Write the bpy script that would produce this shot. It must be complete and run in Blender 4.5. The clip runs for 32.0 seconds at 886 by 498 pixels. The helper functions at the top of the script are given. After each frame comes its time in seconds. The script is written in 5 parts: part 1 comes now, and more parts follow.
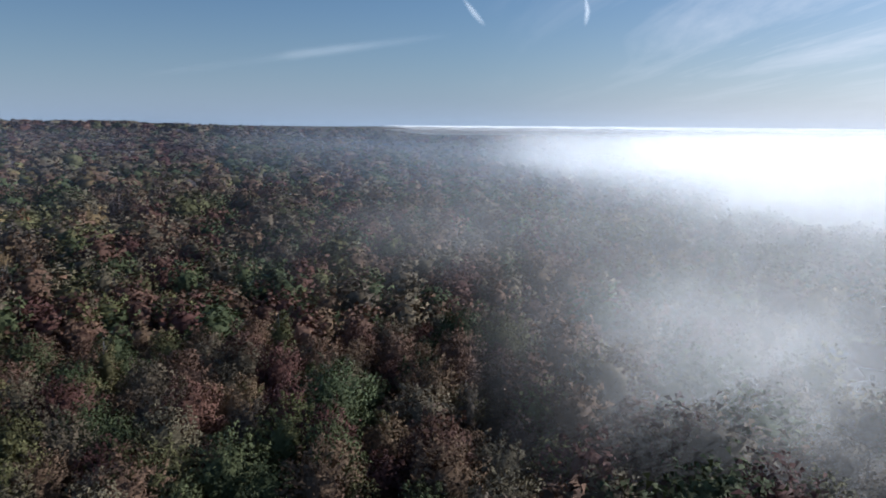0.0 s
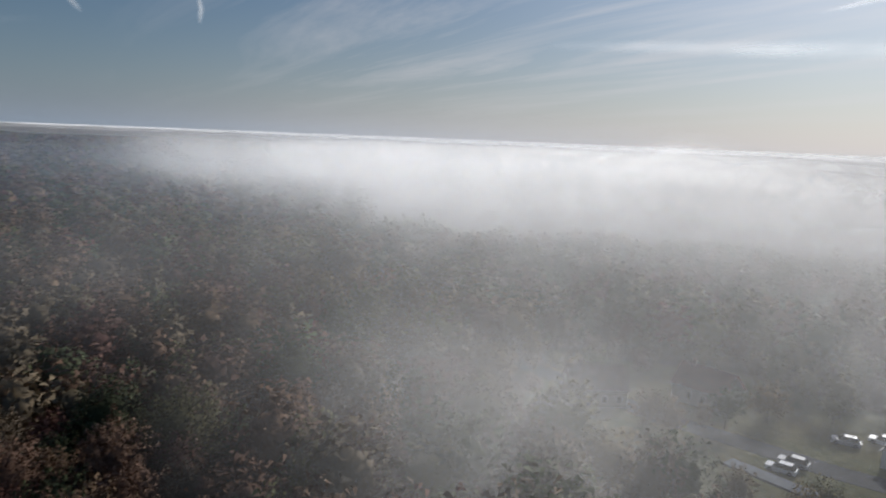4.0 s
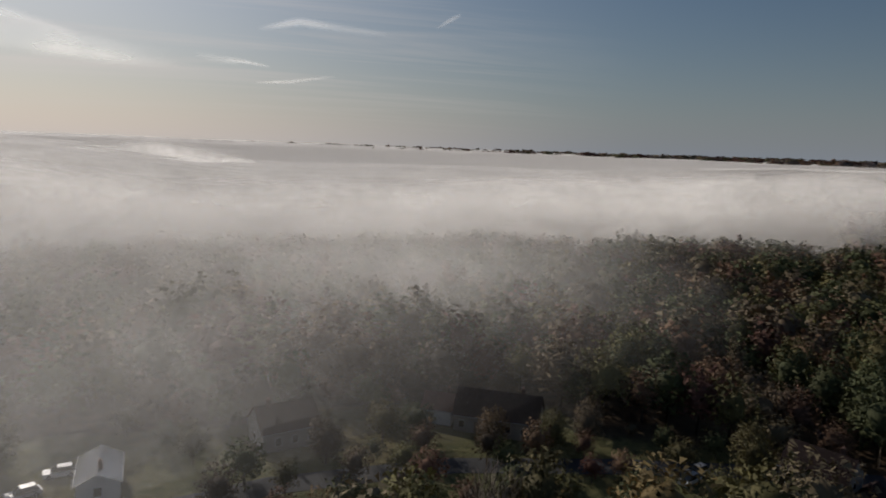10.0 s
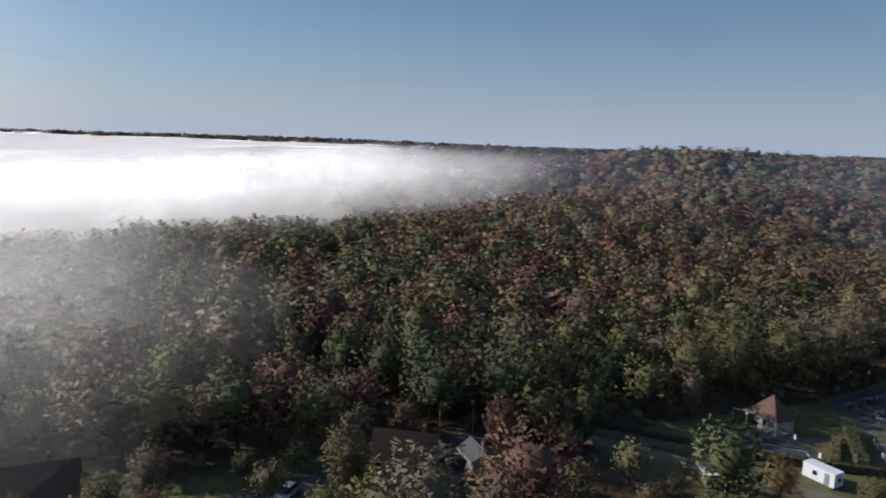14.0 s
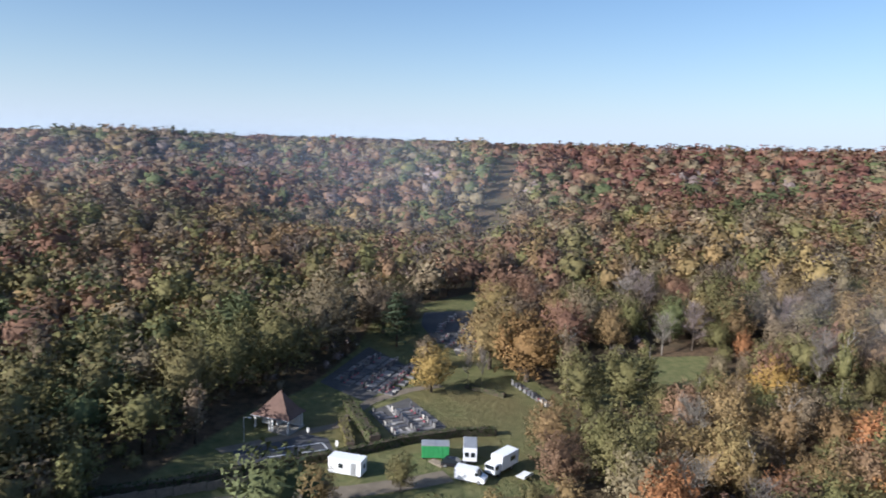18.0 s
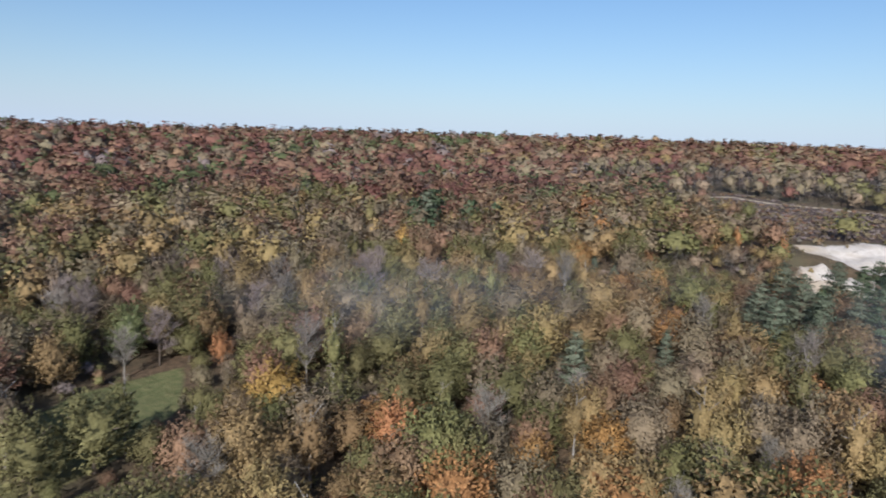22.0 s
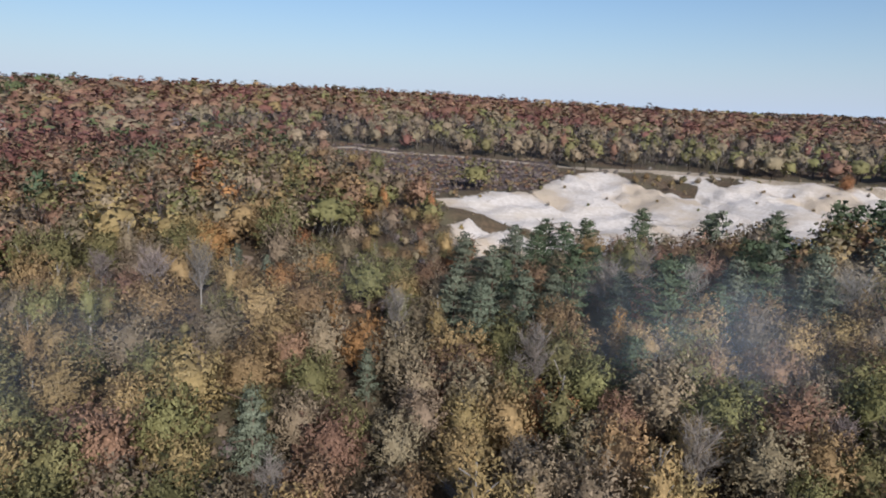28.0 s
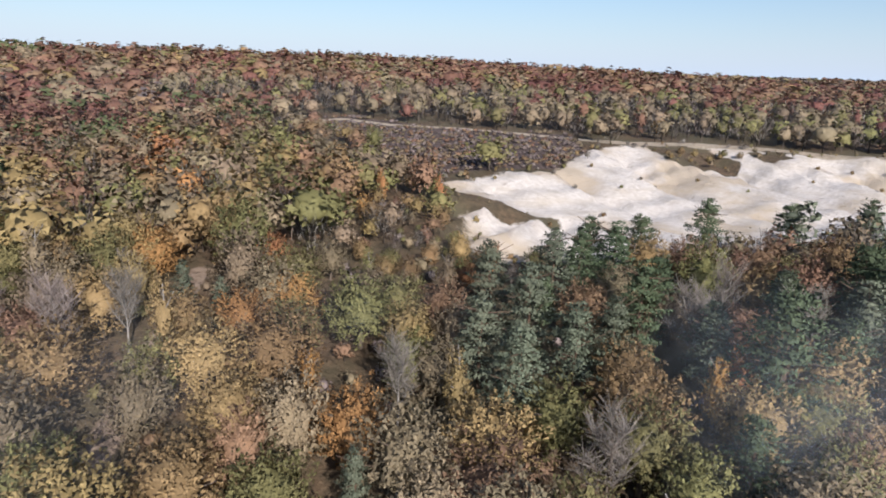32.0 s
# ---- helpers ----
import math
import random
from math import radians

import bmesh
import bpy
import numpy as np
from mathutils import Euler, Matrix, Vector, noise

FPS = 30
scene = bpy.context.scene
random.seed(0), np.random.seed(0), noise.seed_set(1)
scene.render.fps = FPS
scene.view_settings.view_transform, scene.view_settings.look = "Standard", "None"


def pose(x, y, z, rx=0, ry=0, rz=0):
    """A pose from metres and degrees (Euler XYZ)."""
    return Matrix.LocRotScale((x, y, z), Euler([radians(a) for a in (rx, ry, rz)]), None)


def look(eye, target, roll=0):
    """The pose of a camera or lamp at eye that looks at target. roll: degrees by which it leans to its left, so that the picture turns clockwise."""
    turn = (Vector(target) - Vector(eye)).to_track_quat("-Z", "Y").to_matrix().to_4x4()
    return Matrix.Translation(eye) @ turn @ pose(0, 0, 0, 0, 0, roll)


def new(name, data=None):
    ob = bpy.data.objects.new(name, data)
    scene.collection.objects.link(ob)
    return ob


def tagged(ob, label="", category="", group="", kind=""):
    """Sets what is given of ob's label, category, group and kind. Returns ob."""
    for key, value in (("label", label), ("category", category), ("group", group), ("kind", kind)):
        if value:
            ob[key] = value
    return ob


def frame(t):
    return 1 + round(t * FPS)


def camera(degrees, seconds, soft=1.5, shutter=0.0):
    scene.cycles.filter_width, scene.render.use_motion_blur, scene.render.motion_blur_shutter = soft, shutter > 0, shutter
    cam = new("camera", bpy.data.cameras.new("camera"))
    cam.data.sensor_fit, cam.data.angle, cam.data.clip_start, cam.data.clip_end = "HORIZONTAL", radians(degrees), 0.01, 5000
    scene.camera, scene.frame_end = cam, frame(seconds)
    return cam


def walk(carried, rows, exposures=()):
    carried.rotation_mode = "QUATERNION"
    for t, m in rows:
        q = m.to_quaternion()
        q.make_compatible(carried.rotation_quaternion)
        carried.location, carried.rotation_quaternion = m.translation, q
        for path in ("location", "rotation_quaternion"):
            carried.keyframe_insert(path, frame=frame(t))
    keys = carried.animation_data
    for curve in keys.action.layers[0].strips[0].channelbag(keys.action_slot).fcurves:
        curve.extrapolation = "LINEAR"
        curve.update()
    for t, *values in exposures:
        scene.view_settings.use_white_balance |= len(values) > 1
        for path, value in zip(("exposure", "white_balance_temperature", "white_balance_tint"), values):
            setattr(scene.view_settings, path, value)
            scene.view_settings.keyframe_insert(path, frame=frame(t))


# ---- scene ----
# The camera: seconds, place, tilt from straight down, turn to the left from north (+y), lean.
cam = camera(64.1, 32.0, soft=1.8, shutter=0.35)
scene.cycles.transparent_max_bounces = 64
PATH = [
    (0, -0.01, 0.15, 59.80, 80.046, 268.881, 0.488),
    (0.5, 3.96, 0.64, 59.72, 80.062, 267.493, 0.522),
    (1, 8.20, 1.12, 59.66, 80.105, 265.825, 0.836),
    (1.5, 12.80, 1.62, 59.60, 80.188, 262.268, 1.187),
    (2, 17.63, 2.14, 59.53, 80.309, 257.961, 1.597),
    (2.5, 22.35, 2.63, 59.46, 80.514, 253.469, 2.118),
    (3, 26.45, 2.98, 59.36, 80.577, 249.180, 2.232),
    (3.5, 29.83, 3.19, 59.19, 80.778, 244.596, 2.445),
    (5.5, 45.27, 4.09, 59.56, 81.593, 218.994, 1.444),
    (6, 47.61, 3.21, 59.76, 81.572, 212.966, 1.848),
    (6.5, 49.62, 2.05, 59.92, 81.604, 206.991, 1.898),
    (7, 51.39, 0.65, 60.06, 81.630, 201.248, 1.918),
    (7.5, 53.08, -0.93, 60.19, 81.625, 195.510, 2.007),
    (8, 54.68, -2.67, 60.32, 81.661, 189.290, 2.058),
    (8.5, 56.12, -4.68, 60.43, 81.688, 182.975, 2.203),
    (9, 57.30, -6.97, 60.51, 81.731, 176.873, 2.235),
    (9.5, 58.18, -9.41, 60.54, 81.735, 171.508, 2.213),
    (10, 58.81, -11.97, 60.48, 81.738, 166.822, 2.194),
    (10.5, 59.20, -14.75, 60.32, 81.730, 161.815, 2.117),
    (11, 59.31, -17.65, 60.15, 81.721, 156.579, 2.127),
    (11.5, 59.21, -20.53, 59.97, 81.704, 151.303, 2.067),
    (12, 58.89, -23.37, 59.84, 81.685, 146.363, 2.098),
    (12.5, 58.31, -26.16, 59.73, 81.642, 141.588, 2.146),
    (13, 57.49, -28.88, 59.63, 81.630, 136.875, 2.122),
    (13.5, 56.48, -31.51, 59.57, 81.569, 132.080, 2.142),
    (15.5, 50.07, -40.08, 59.60, 81.454, 109.914, 1.662),
    (16, 47.22, -42.19, 59.19, 81.493, 104.525, 1.751),
    (16.5, 44.15, -44.21, 58.74, 81.512, 99.042, 1.893),
    (17, 40.97, -46.13, 58.42, 81.566, 93.277, 1.898),
    (17.5, 37.72, -47.85, 58.31, 81.518, 87.785, 1.881),
    (18, 34.31, -49.20, 58.27, 81.476, 82.331, 1.851),
    (18.5, 30.69, -50.15, 58.19, 81.457, 76.820, 1.882),
    (19, 26.85, -50.72, 58.12, 81.378, 71.013, 1.845),
    (19.5, 22.68, -50.90, 57.99, 81.330, 65.010, 1.965),
    (20, 18.24, -50.68, 57.78, 81.319, 59.004, 2.025),
    (20.5, 13.76, -50.04, 57.55, 81.323, 53.194, 2.162),
    (21, 9.40, -48.86, 57.32, 81.343, 47.280, 2.274),
    (21.5, 5.21, -47.17, 57.05, 81.388, 41.472, 2.304),
    (22, 1.20, -45.21, 56.83, 81.454, 35.566, 2.227),
    (22.5, -2.61, -43.13, 56.79, 81.480, 29.559, 2.236),
    (23, -6.17, -40.92, 56.92, 81.465, 23.601, 2.279),
    (23.5, -9.45, -38.49, 57.15, 81.377, 18.407, 2.327),
    (24, -12.45, -35.67, 57.37, 81.307, 13.442, 2.342),
    (24.5, -15.21, -32.43, 57.49, 81.300, 8.798, 2.399),
    (25, -17.68, -28.81, 57.55, 81.230, 5.603, 2.464),
    (25.5, -19.84, -24.92, 57.56, 81.141, 4.005, 2.397),
    (27.5, -25.71, -7.27, 57.38, 80.274, 3.504, 2.189),
    (28, -26.78, -2.51, 57.23, 78.379, 3.420, 2.137),
    (28.5, -27.71, 2.35, 57.12, 76.349, 3.370, 2.031),
    (29, -28.51, 7.24, 57.03, 76.090, 3.375, 1.998),
    (29.5, -29.28, 12.13, 56.92, 76.024, 3.393, 1.986),
    (30, -30.05, 17.05, 56.78, 75.974, 3.346, 2.039),
    (30.5, -30.75, 22.05, 56.59, 75.958, 3.321, 1.973),
    (31, -31.31, 27.08, 56.40, 75.953, 3.341, 1.930),
    (31.5, -31.77, 32.15, 56.33, 75.926, 3.345, 1.953),
    (32, -32.15, 37.32, 56.41, 75.821, 3.356, 1.739),
]


def flown(x, y, z, tilt, turn, lean):
    return pose(x, y, z, 0, 0, turn) @ pose(0, 0, 0, tilt, 0, 0) @ pose(0, 0, 0, 0, 0, lean)


EXPOSURES = [(0.0, -0.45, 5350, 10), (2.0, -0.6, 5450, 11), (3.5, -0.95, 5800, 11), (6.0, -1.55, 6400, 10), (9.0, -1.5, 6600, 12), (11.5, -1.1, 6300, 14), (13.0, -0.65, 6000, 14), (15.5, 0.22, 5850, 13), (18.0, 0.55, 5800, 13), (21.0, 0.3, 5750, 12), (25.5, 0.15, 5700, 12), (28.0, 0.12, 5800, 14), (29.0, 0.36, 5900, 15), (32.0, 0.4, 5950, 15)]
walk(cam, [(t, flown(*row)) for t, *row in PATH], EXPOSURES)

# ---------------------------------------------------------------- light
SUN_AZ, SUN_EL = 158.0, 26.0
world = bpy.data.worlds.new("late_autumn_sky")
scene.world = world
world.use_nodes = True
wn, wl = world.node_tree.nodes, world.node_tree.links
wn.clear()
sky = wn.new("ShaderNodeTexSky")
sky.sky_type = "NISHITA"
sky.sun_disc = False
sky.sun_elevation, sky.sun_rotation = radians(SUN_EL), radians(SUN_AZ)
sky.altitude, sky.air_density, sky.dust_density, sky.ozone_density = 100, 1.2, 0.5, 5.0
back = wn.new("ShaderNodeBackground")
back.inputs[1].default_value = 0.086
wout = wn.new("ShaderNodeOutputWorld")
# thin cirrus, as streaks on a high flat layer
tc = wn.new("ShaderNodeTexCoord")
sep = wn.new("ShaderNodeSeparateXYZ")
wl.new(tc.outputs["Generated"], sep.inputs[0])


def wmath(op, a, b=0.0, clamp=False):
    n = wn.new("ShaderNodeMath")
    n.operation, n.use_clamp = op, clamp
    for i, v in enumerate((a, b)):
        if isinstance(v, (int, float)):
            n.inputs[i].default_value = v
        else:
            wl.new(v, n.inputs[i])
    return n.outputs[0]


lift = wmath("ADD", wmath("MAXIMUM", sep.outputs[2], 0.0), 0.06)
comb = wn.new("ShaderNodeCombineXYZ")
wl.new(wmath("DIVIDE", sep.outputs[0], lift), comb.inputs[0])
wl.new(wmath("DIVIDE", sep.outputs[1], lift), comb.inputs[1])
wmap = wn.new("ShaderNodeMapping")
wmap.inputs["Rotation"].default_value = (0, 0, radians(-20))
wmap.inputs["Scale"].default_value = (0.22, 1.1, 1.0)
wl.new(comb.outputs[0], wmap.inputs[0])
cir = wn.new("ShaderNodeTexNoise")
cir.inputs["Scale"].default_value, cir.inputs["Detail"].default_value, cir.inputs["Roughness"].default_value = 0.9, 7.0, 0.62
cir.inputs["Distortion"].default_value = 0.5
wl.new(wmap.outputs[0], cir.inputs["Vector"])
ramp = wn.new("ShaderNodeMapRange")
ramp.inputs["From Min"].default_value, ramp.inputs["From Max"].default_value = 0.48, 0.7
wl.new(cir.outputs[0], ramp.inputs[0])
sa = radians(150.0)
toward = wmath("ADD", wmath("MULTIPLY", sep.outputs[0], math.sin(sa)), wmath("MULTIPLY", sep.outputs[1], math.cos(sa)))
spread = wn.new("ShaderNodeMapRange")
spread.interpolation_type = "SMOOTHSTEP"
spread.inputs["From Min"].default_value, spread.inputs["From Max"].default_value = 0.5, 0.97
wl.new(toward, spread.inputs[0])
high = wn.new("ShaderNodeMapRange")
high.inputs["From Min"].default_value, high.inputs["From Max"].default_value = 0.01, 0.1
wl.new(sep.outputs[2], high.inputs[0])
amount = wmath("MULTIPLY", wmath("MULTIPLY", ramp.outputs[0], spread.outputs[0]), wmath("MULTIPLY", high.outputs[0], 0.75))
wmix = wn.new("ShaderNodeMix")
wmix.data_type = "RGBA"
wl.new(amount, wmix.inputs["Factor"])
hazy = wmath("MULTIPLY", wmath("POWER", 2.718, wmath("MULTIPLY", wmath("MAXIMUM", sep.outputs[2], 0.0), -11.0)), 0.8)
haze = wn.new("ShaderNodeMix")
haze.data_type = "RGBA"
wl.new(hazy, haze.inputs["Factor"])
wl.new(sky.outputs[0], haze.inputs["A"])
air = wn.new("ShaderNodeMix")
air.data_type = "RGBA"
air.inputs["A"].default_value, air.inputs["B"].default_value = (6.3, 7.4, 8.7, 1), (12.8, 12.4, 12.2, 1)
wl.new(spread.outputs[0], air.inputs["Factor"])
wl.new(air.outputs["Result"], haze.inputs["B"])
wl.new(haze.outputs["Result"], wmix.inputs["A"])
wmix.inputs["B"].default_value = (14.0, 13.2, 12.6, 1)
# the bright haze round the sun
glow_dir = wn.new("ShaderNodeVectorMath")
glow_dir.operation = "DOT_PRODUCT"
wl.new(tc.outputs["Generated"], glow_dir.inputs[0])
glow_dir.inputs[1].default_value = (math.sin(radians(SUN_AZ)) * math.cos(radians(SUN_EL)), math.cos(radians(SUN_AZ)) * math.cos(radians(SUN_EL)), math.sin(radians(SUN_EL)))
glow = wmath("POWER", wmath("MAXIMUM", glow_dir.outputs["Value"], 0.0), 8.0)
aureole = wn.new("ShaderNodeMix")
aureole.data_type, aureole.blend_type = "RGBA", "ADD"
wl.new(glow, aureole.inputs["Factor"])
wl.new(wmix.outputs["Result"], aureole.inputs["A"])
aureole.inputs["B"].default_value = (8.6, 8.0, 7.3, 1)
wl.new(aureole.outputs["Result"], back.inputs[0])
wl.new(back.outputs[0], wout.inputs[0])

sun = new("sun", bpy.data.lights.new("sun", "SUN"))
sun.data.energy, sun.data.angle, sun.data.color = 5.4, radians(0.6), (1.0, 0.93, 0.82)
sd = Vector((math.sin(radians(SUN_AZ)) * math.cos(radians(SUN_EL)), math.cos(radians(SUN_AZ)) * math.cos(radians(SUN_EL)), math.sin(radians(SUN_EL))))
sun.matrix_world = look(sd * 500, (0, 0, 0))

# ---------------------------------------------------------------- materials


class Nodes:
    """A node material under construction."""

    def __init__(self, name):
        self.mat = bpy.data.materials.new(name)
        self.mat.use_nodes = True
        self.n, self.l = self.mat.node_tree.nodes, self.mat.node_tree.links
        self.n.clear()
        self.out = self.n.new("ShaderNodeOutputMaterial")

    def add(self, kind, **values):
        node = self.n.new(kind)
        for key, value in values.items():
            self.put(node, key.replace("_", " "), value)
        return node

    def put(self, node, key, value):
        slot = node.inputs[key]
        if hasattr(value, "is_linked"):
            self.l.new(value, slot)
        else:
            slot.default_value = value

    def noise(self, scale, detail=4.0, rough=0.55, vector=None):
        node = self.add("ShaderNodeTexNoise", Scale=scale, Detail=detail, Roughness=rough)
        if vector is None:
            vector = self.place()
        self.l.new(vector, node.inputs["Vector"])
        return node.outputs[0]

    def place(self):
        return self.add("ShaderNodeNewGeometry").outputs["Position"]

    def math(self, op, a, b=0.0, clamp=False):
        node = self.n.new("ShaderNodeMath")
        node.operation, node.use_clamp = op, clamp
        self.put2(node, 0, a), self.put2(node, 1, b)
        return node.outputs[0]

    def put2(self, node, i, value):
        if isinstance(value, (int, float)):
            node.inputs[i].default_value = value
        else:
            self.l.new(value, node.inputs[i])

    def span(self, value, low, high, a=0.0, b=1.0, smooth=False):
        node = self.n.new("ShaderNodeMapRange")
        node.interpolation_type = "SMOOTHSTEP" if smooth else "LINEAR"
        self.put2(node, 0, value)
        for i, v in enumerate((low, high, a, b)):
            node.inputs[1 + i].default_value = v
        return node.outputs[0]

    def mix(self, factor, a, b, how="MIX"):
        node = self.n.new("ShaderNodeMix")
        node.data_type, node.blend_type = "RGBA", how
        self.put(node, "Factor", factor)
        for key, v in (("A", a), ("B", b)):
            self.put(node, key, (*v, 1.0) if isinstance(v, tuple) and len(v) == 3 else v)
        return node.outputs["Result"]

    def attr(self, name):
        node = self.n.new("ShaderNodeAttribute")
        node.attribute_name = name
        return node.outputs["Fac"]

    def bump(self, height, strength=0.4, distance=0.1):
        return self.add("ShaderNodeBump", Height=height, Strength=strength, Distance=distance).outputs[0]

    def surface(self, colour, rough=0.85, normal=None, metal=0.0, specular=0.3):
        node = self.add("ShaderNodeBsdfPrincipled", Roughness=rough, Metallic=metal)
        self.put(node, "Specular IOR Level", specular)
        self.put(node, "Base Color", (*colour, 1.0) if isinstance(colour, tuple) else colour)
        if normal is not None:
            self.l.new(normal, node.inputs["Normal"])
        return node.outputs[0]

    def done(self, shader):
        self.l.new(shader, self.out.inputs[0])
        return self.mat


def tone(c, k):
    return tuple(v * k for v in c)


def plain(name, colour, rough=0.8, scale=0.6, depth=0.25, metal=0.0, bump=0.2):
    """A worn surface: grain and stains over one colour."""
    m = Nodes(name)
    big, fine = m.noise(scale, 3), m.noise(scale * 14, 4)
    v = m.math("ADD", m.math("MULTIPLY", big, 0.6), m.math("MULTIPLY", fine, 0.4))
    c = m.mix(m.span(v, 0.3, 0.7), tone(colour, 1 - depth), tone(colour, 1 + depth * 0.6))
    return m.done(m.surface(c, rough, m.bump(fine, bump, 0.05), metal))


def foliage(name, a, b, thin=0.08):
    """Leaves between two colours: by tree, by leaf cluster and in fine grain, with painted dark gaps; woods far off are
    calmer leaf by leaf.
    """
    m = Nodes(name)
    tree = m.math("FRACT", m.math("ADD", m.add("ShaderNodeObjectInfo").outputs["Random"], m.attr("tree_tone")))
    leaf = m.add("ShaderNodeNewGeometry").outputs["Random Per Island"]
    calm = m.span(m.attr("calm"), 0.0, 1.0, 1.0, 0.2)
    grain = m.noise(0.55, 3)
    mixed = m.math("ADD", m.math("MULTIPLY", tree, 0.55), m.math("ADD", m.math("MULTIPLY", leaf, 0.22), m.math("MULTIPLY", grain, 0.28)), True)
    c = m.mix(mixed, a, b)
    c = m.mix(m.math("MULTIPLY", m.span(leaf, 0.5, 1.0, 0.0, 0.5), calm), c, tone(a, 0.5))
    c = m.mix(m.math("MULTIPLY", m.span(leaf, 0.35, 0.0, 0.0, 0.5), calm), c, tone(b, 1.4))
    fine = m.noise(3.4, 5, 0.7)
    # dark flecks paint the shaded gaps between leaves into the colour
    c = m.mix(m.span(fine, 0.5, 0.66, 0.0, 0.3), c, tone(a, 0.45))
    hue = m.add("ShaderNodeHueSaturation", Saturation=0.92, Color=c)
    m.l.new(m.span(m.math("FRACT", m.math("MULTIPLY", tree, 7.31)), 0.0, 1.0, 0.78, 1.2), hue.inputs["Value"])
    m.l.new(m.span(m.math("FRACT", m.math("MULTIPLY", tree, 3.77)), 0.0, 1.0, 0.485, 0.512), hue.inputs["Hue"])
    c = hue.outputs["Color"]
    diff = m.surface(c, 0.75, m.bump(fine, 0.3, 0.2), 0.0, 0.2)
    tr = m.add("ShaderNodeBsdfTranslucent", Color=c)
    mixer = m.add("ShaderNodeMixShader", Fac=thin)
    m.l.new(diff, mixer.inputs[1]), m.l.new(tr.outputs[0], mixer.inputs[2])
    return m.done(mixer.outputs[0])


LEAF = {
    "olive": foliage("leaves_olive", (0.115, 0.108, 0.036), (0.2, 0.175, 0.06)),
    "green": foliage("leaves_green", (0.065, 0.082, 0.03), (0.13, 0.142, 0.052)),
    "ochre": foliage("leaves_ochre", (0.19, 0.13, 0.052), (0.3, 0.2, 0.072)),
    "yellow": foliage("leaves_yellow", (0.34, 0.19, 0.035), (0.45, 0.265, 0.05)),
    "gold": foliage("leaves_gold", (0.25, 0.155, 0.042), (0.35, 0.22, 0.056)),
    "orange": foliage("leaves_orange", (0.29, 0.135, 0.04), (0.38, 0.185, 0.05)),
    "rust": foliage("leaves_rust", (0.165, 0.095, 0.055), (0.255, 0.145, 0.075)),
    "copper": foliage("leaves_copper", (0.125, 0.057, 0.038), (0.19, 0.084, 0.052)),
    "brown": foliage("leaves_brown", (0.155, 0.118, 0.07), (0.24, 0.18, 0.1)),
    "grey": foliage("twigs_grey", (0.16, 0.138, 0.113), (0.245, 0.21, 0.17), 0.03),
    "mauve": foliage("twigs_mauve", (0.16, 0.122, 0.108), (0.23, 0.178, 0.155), 0.03),
    "pine": foliage("needles_pine", (0.042, 0.062, 0.03), (0.082, 0.108, 0.05), 0.05),
    "blue_pine": foliage("needles_blue_pine", (0.085, 0.1, 0.062), (0.14, 0.155, 0.098), 0.05),
}
BARK = plain("bark_grey_brown", (0.13, 0.1, 0.075), 0.9, 1.2, 0.4)
BARK_PALE = plain("bark_pale", (0.25, 0.225, 0.195), 0.85, 1.5, 0.3)
BARK_PINE = plain("bark_pine", (0.115, 0.075, 0.05), 0.9, 1.2, 0.35)


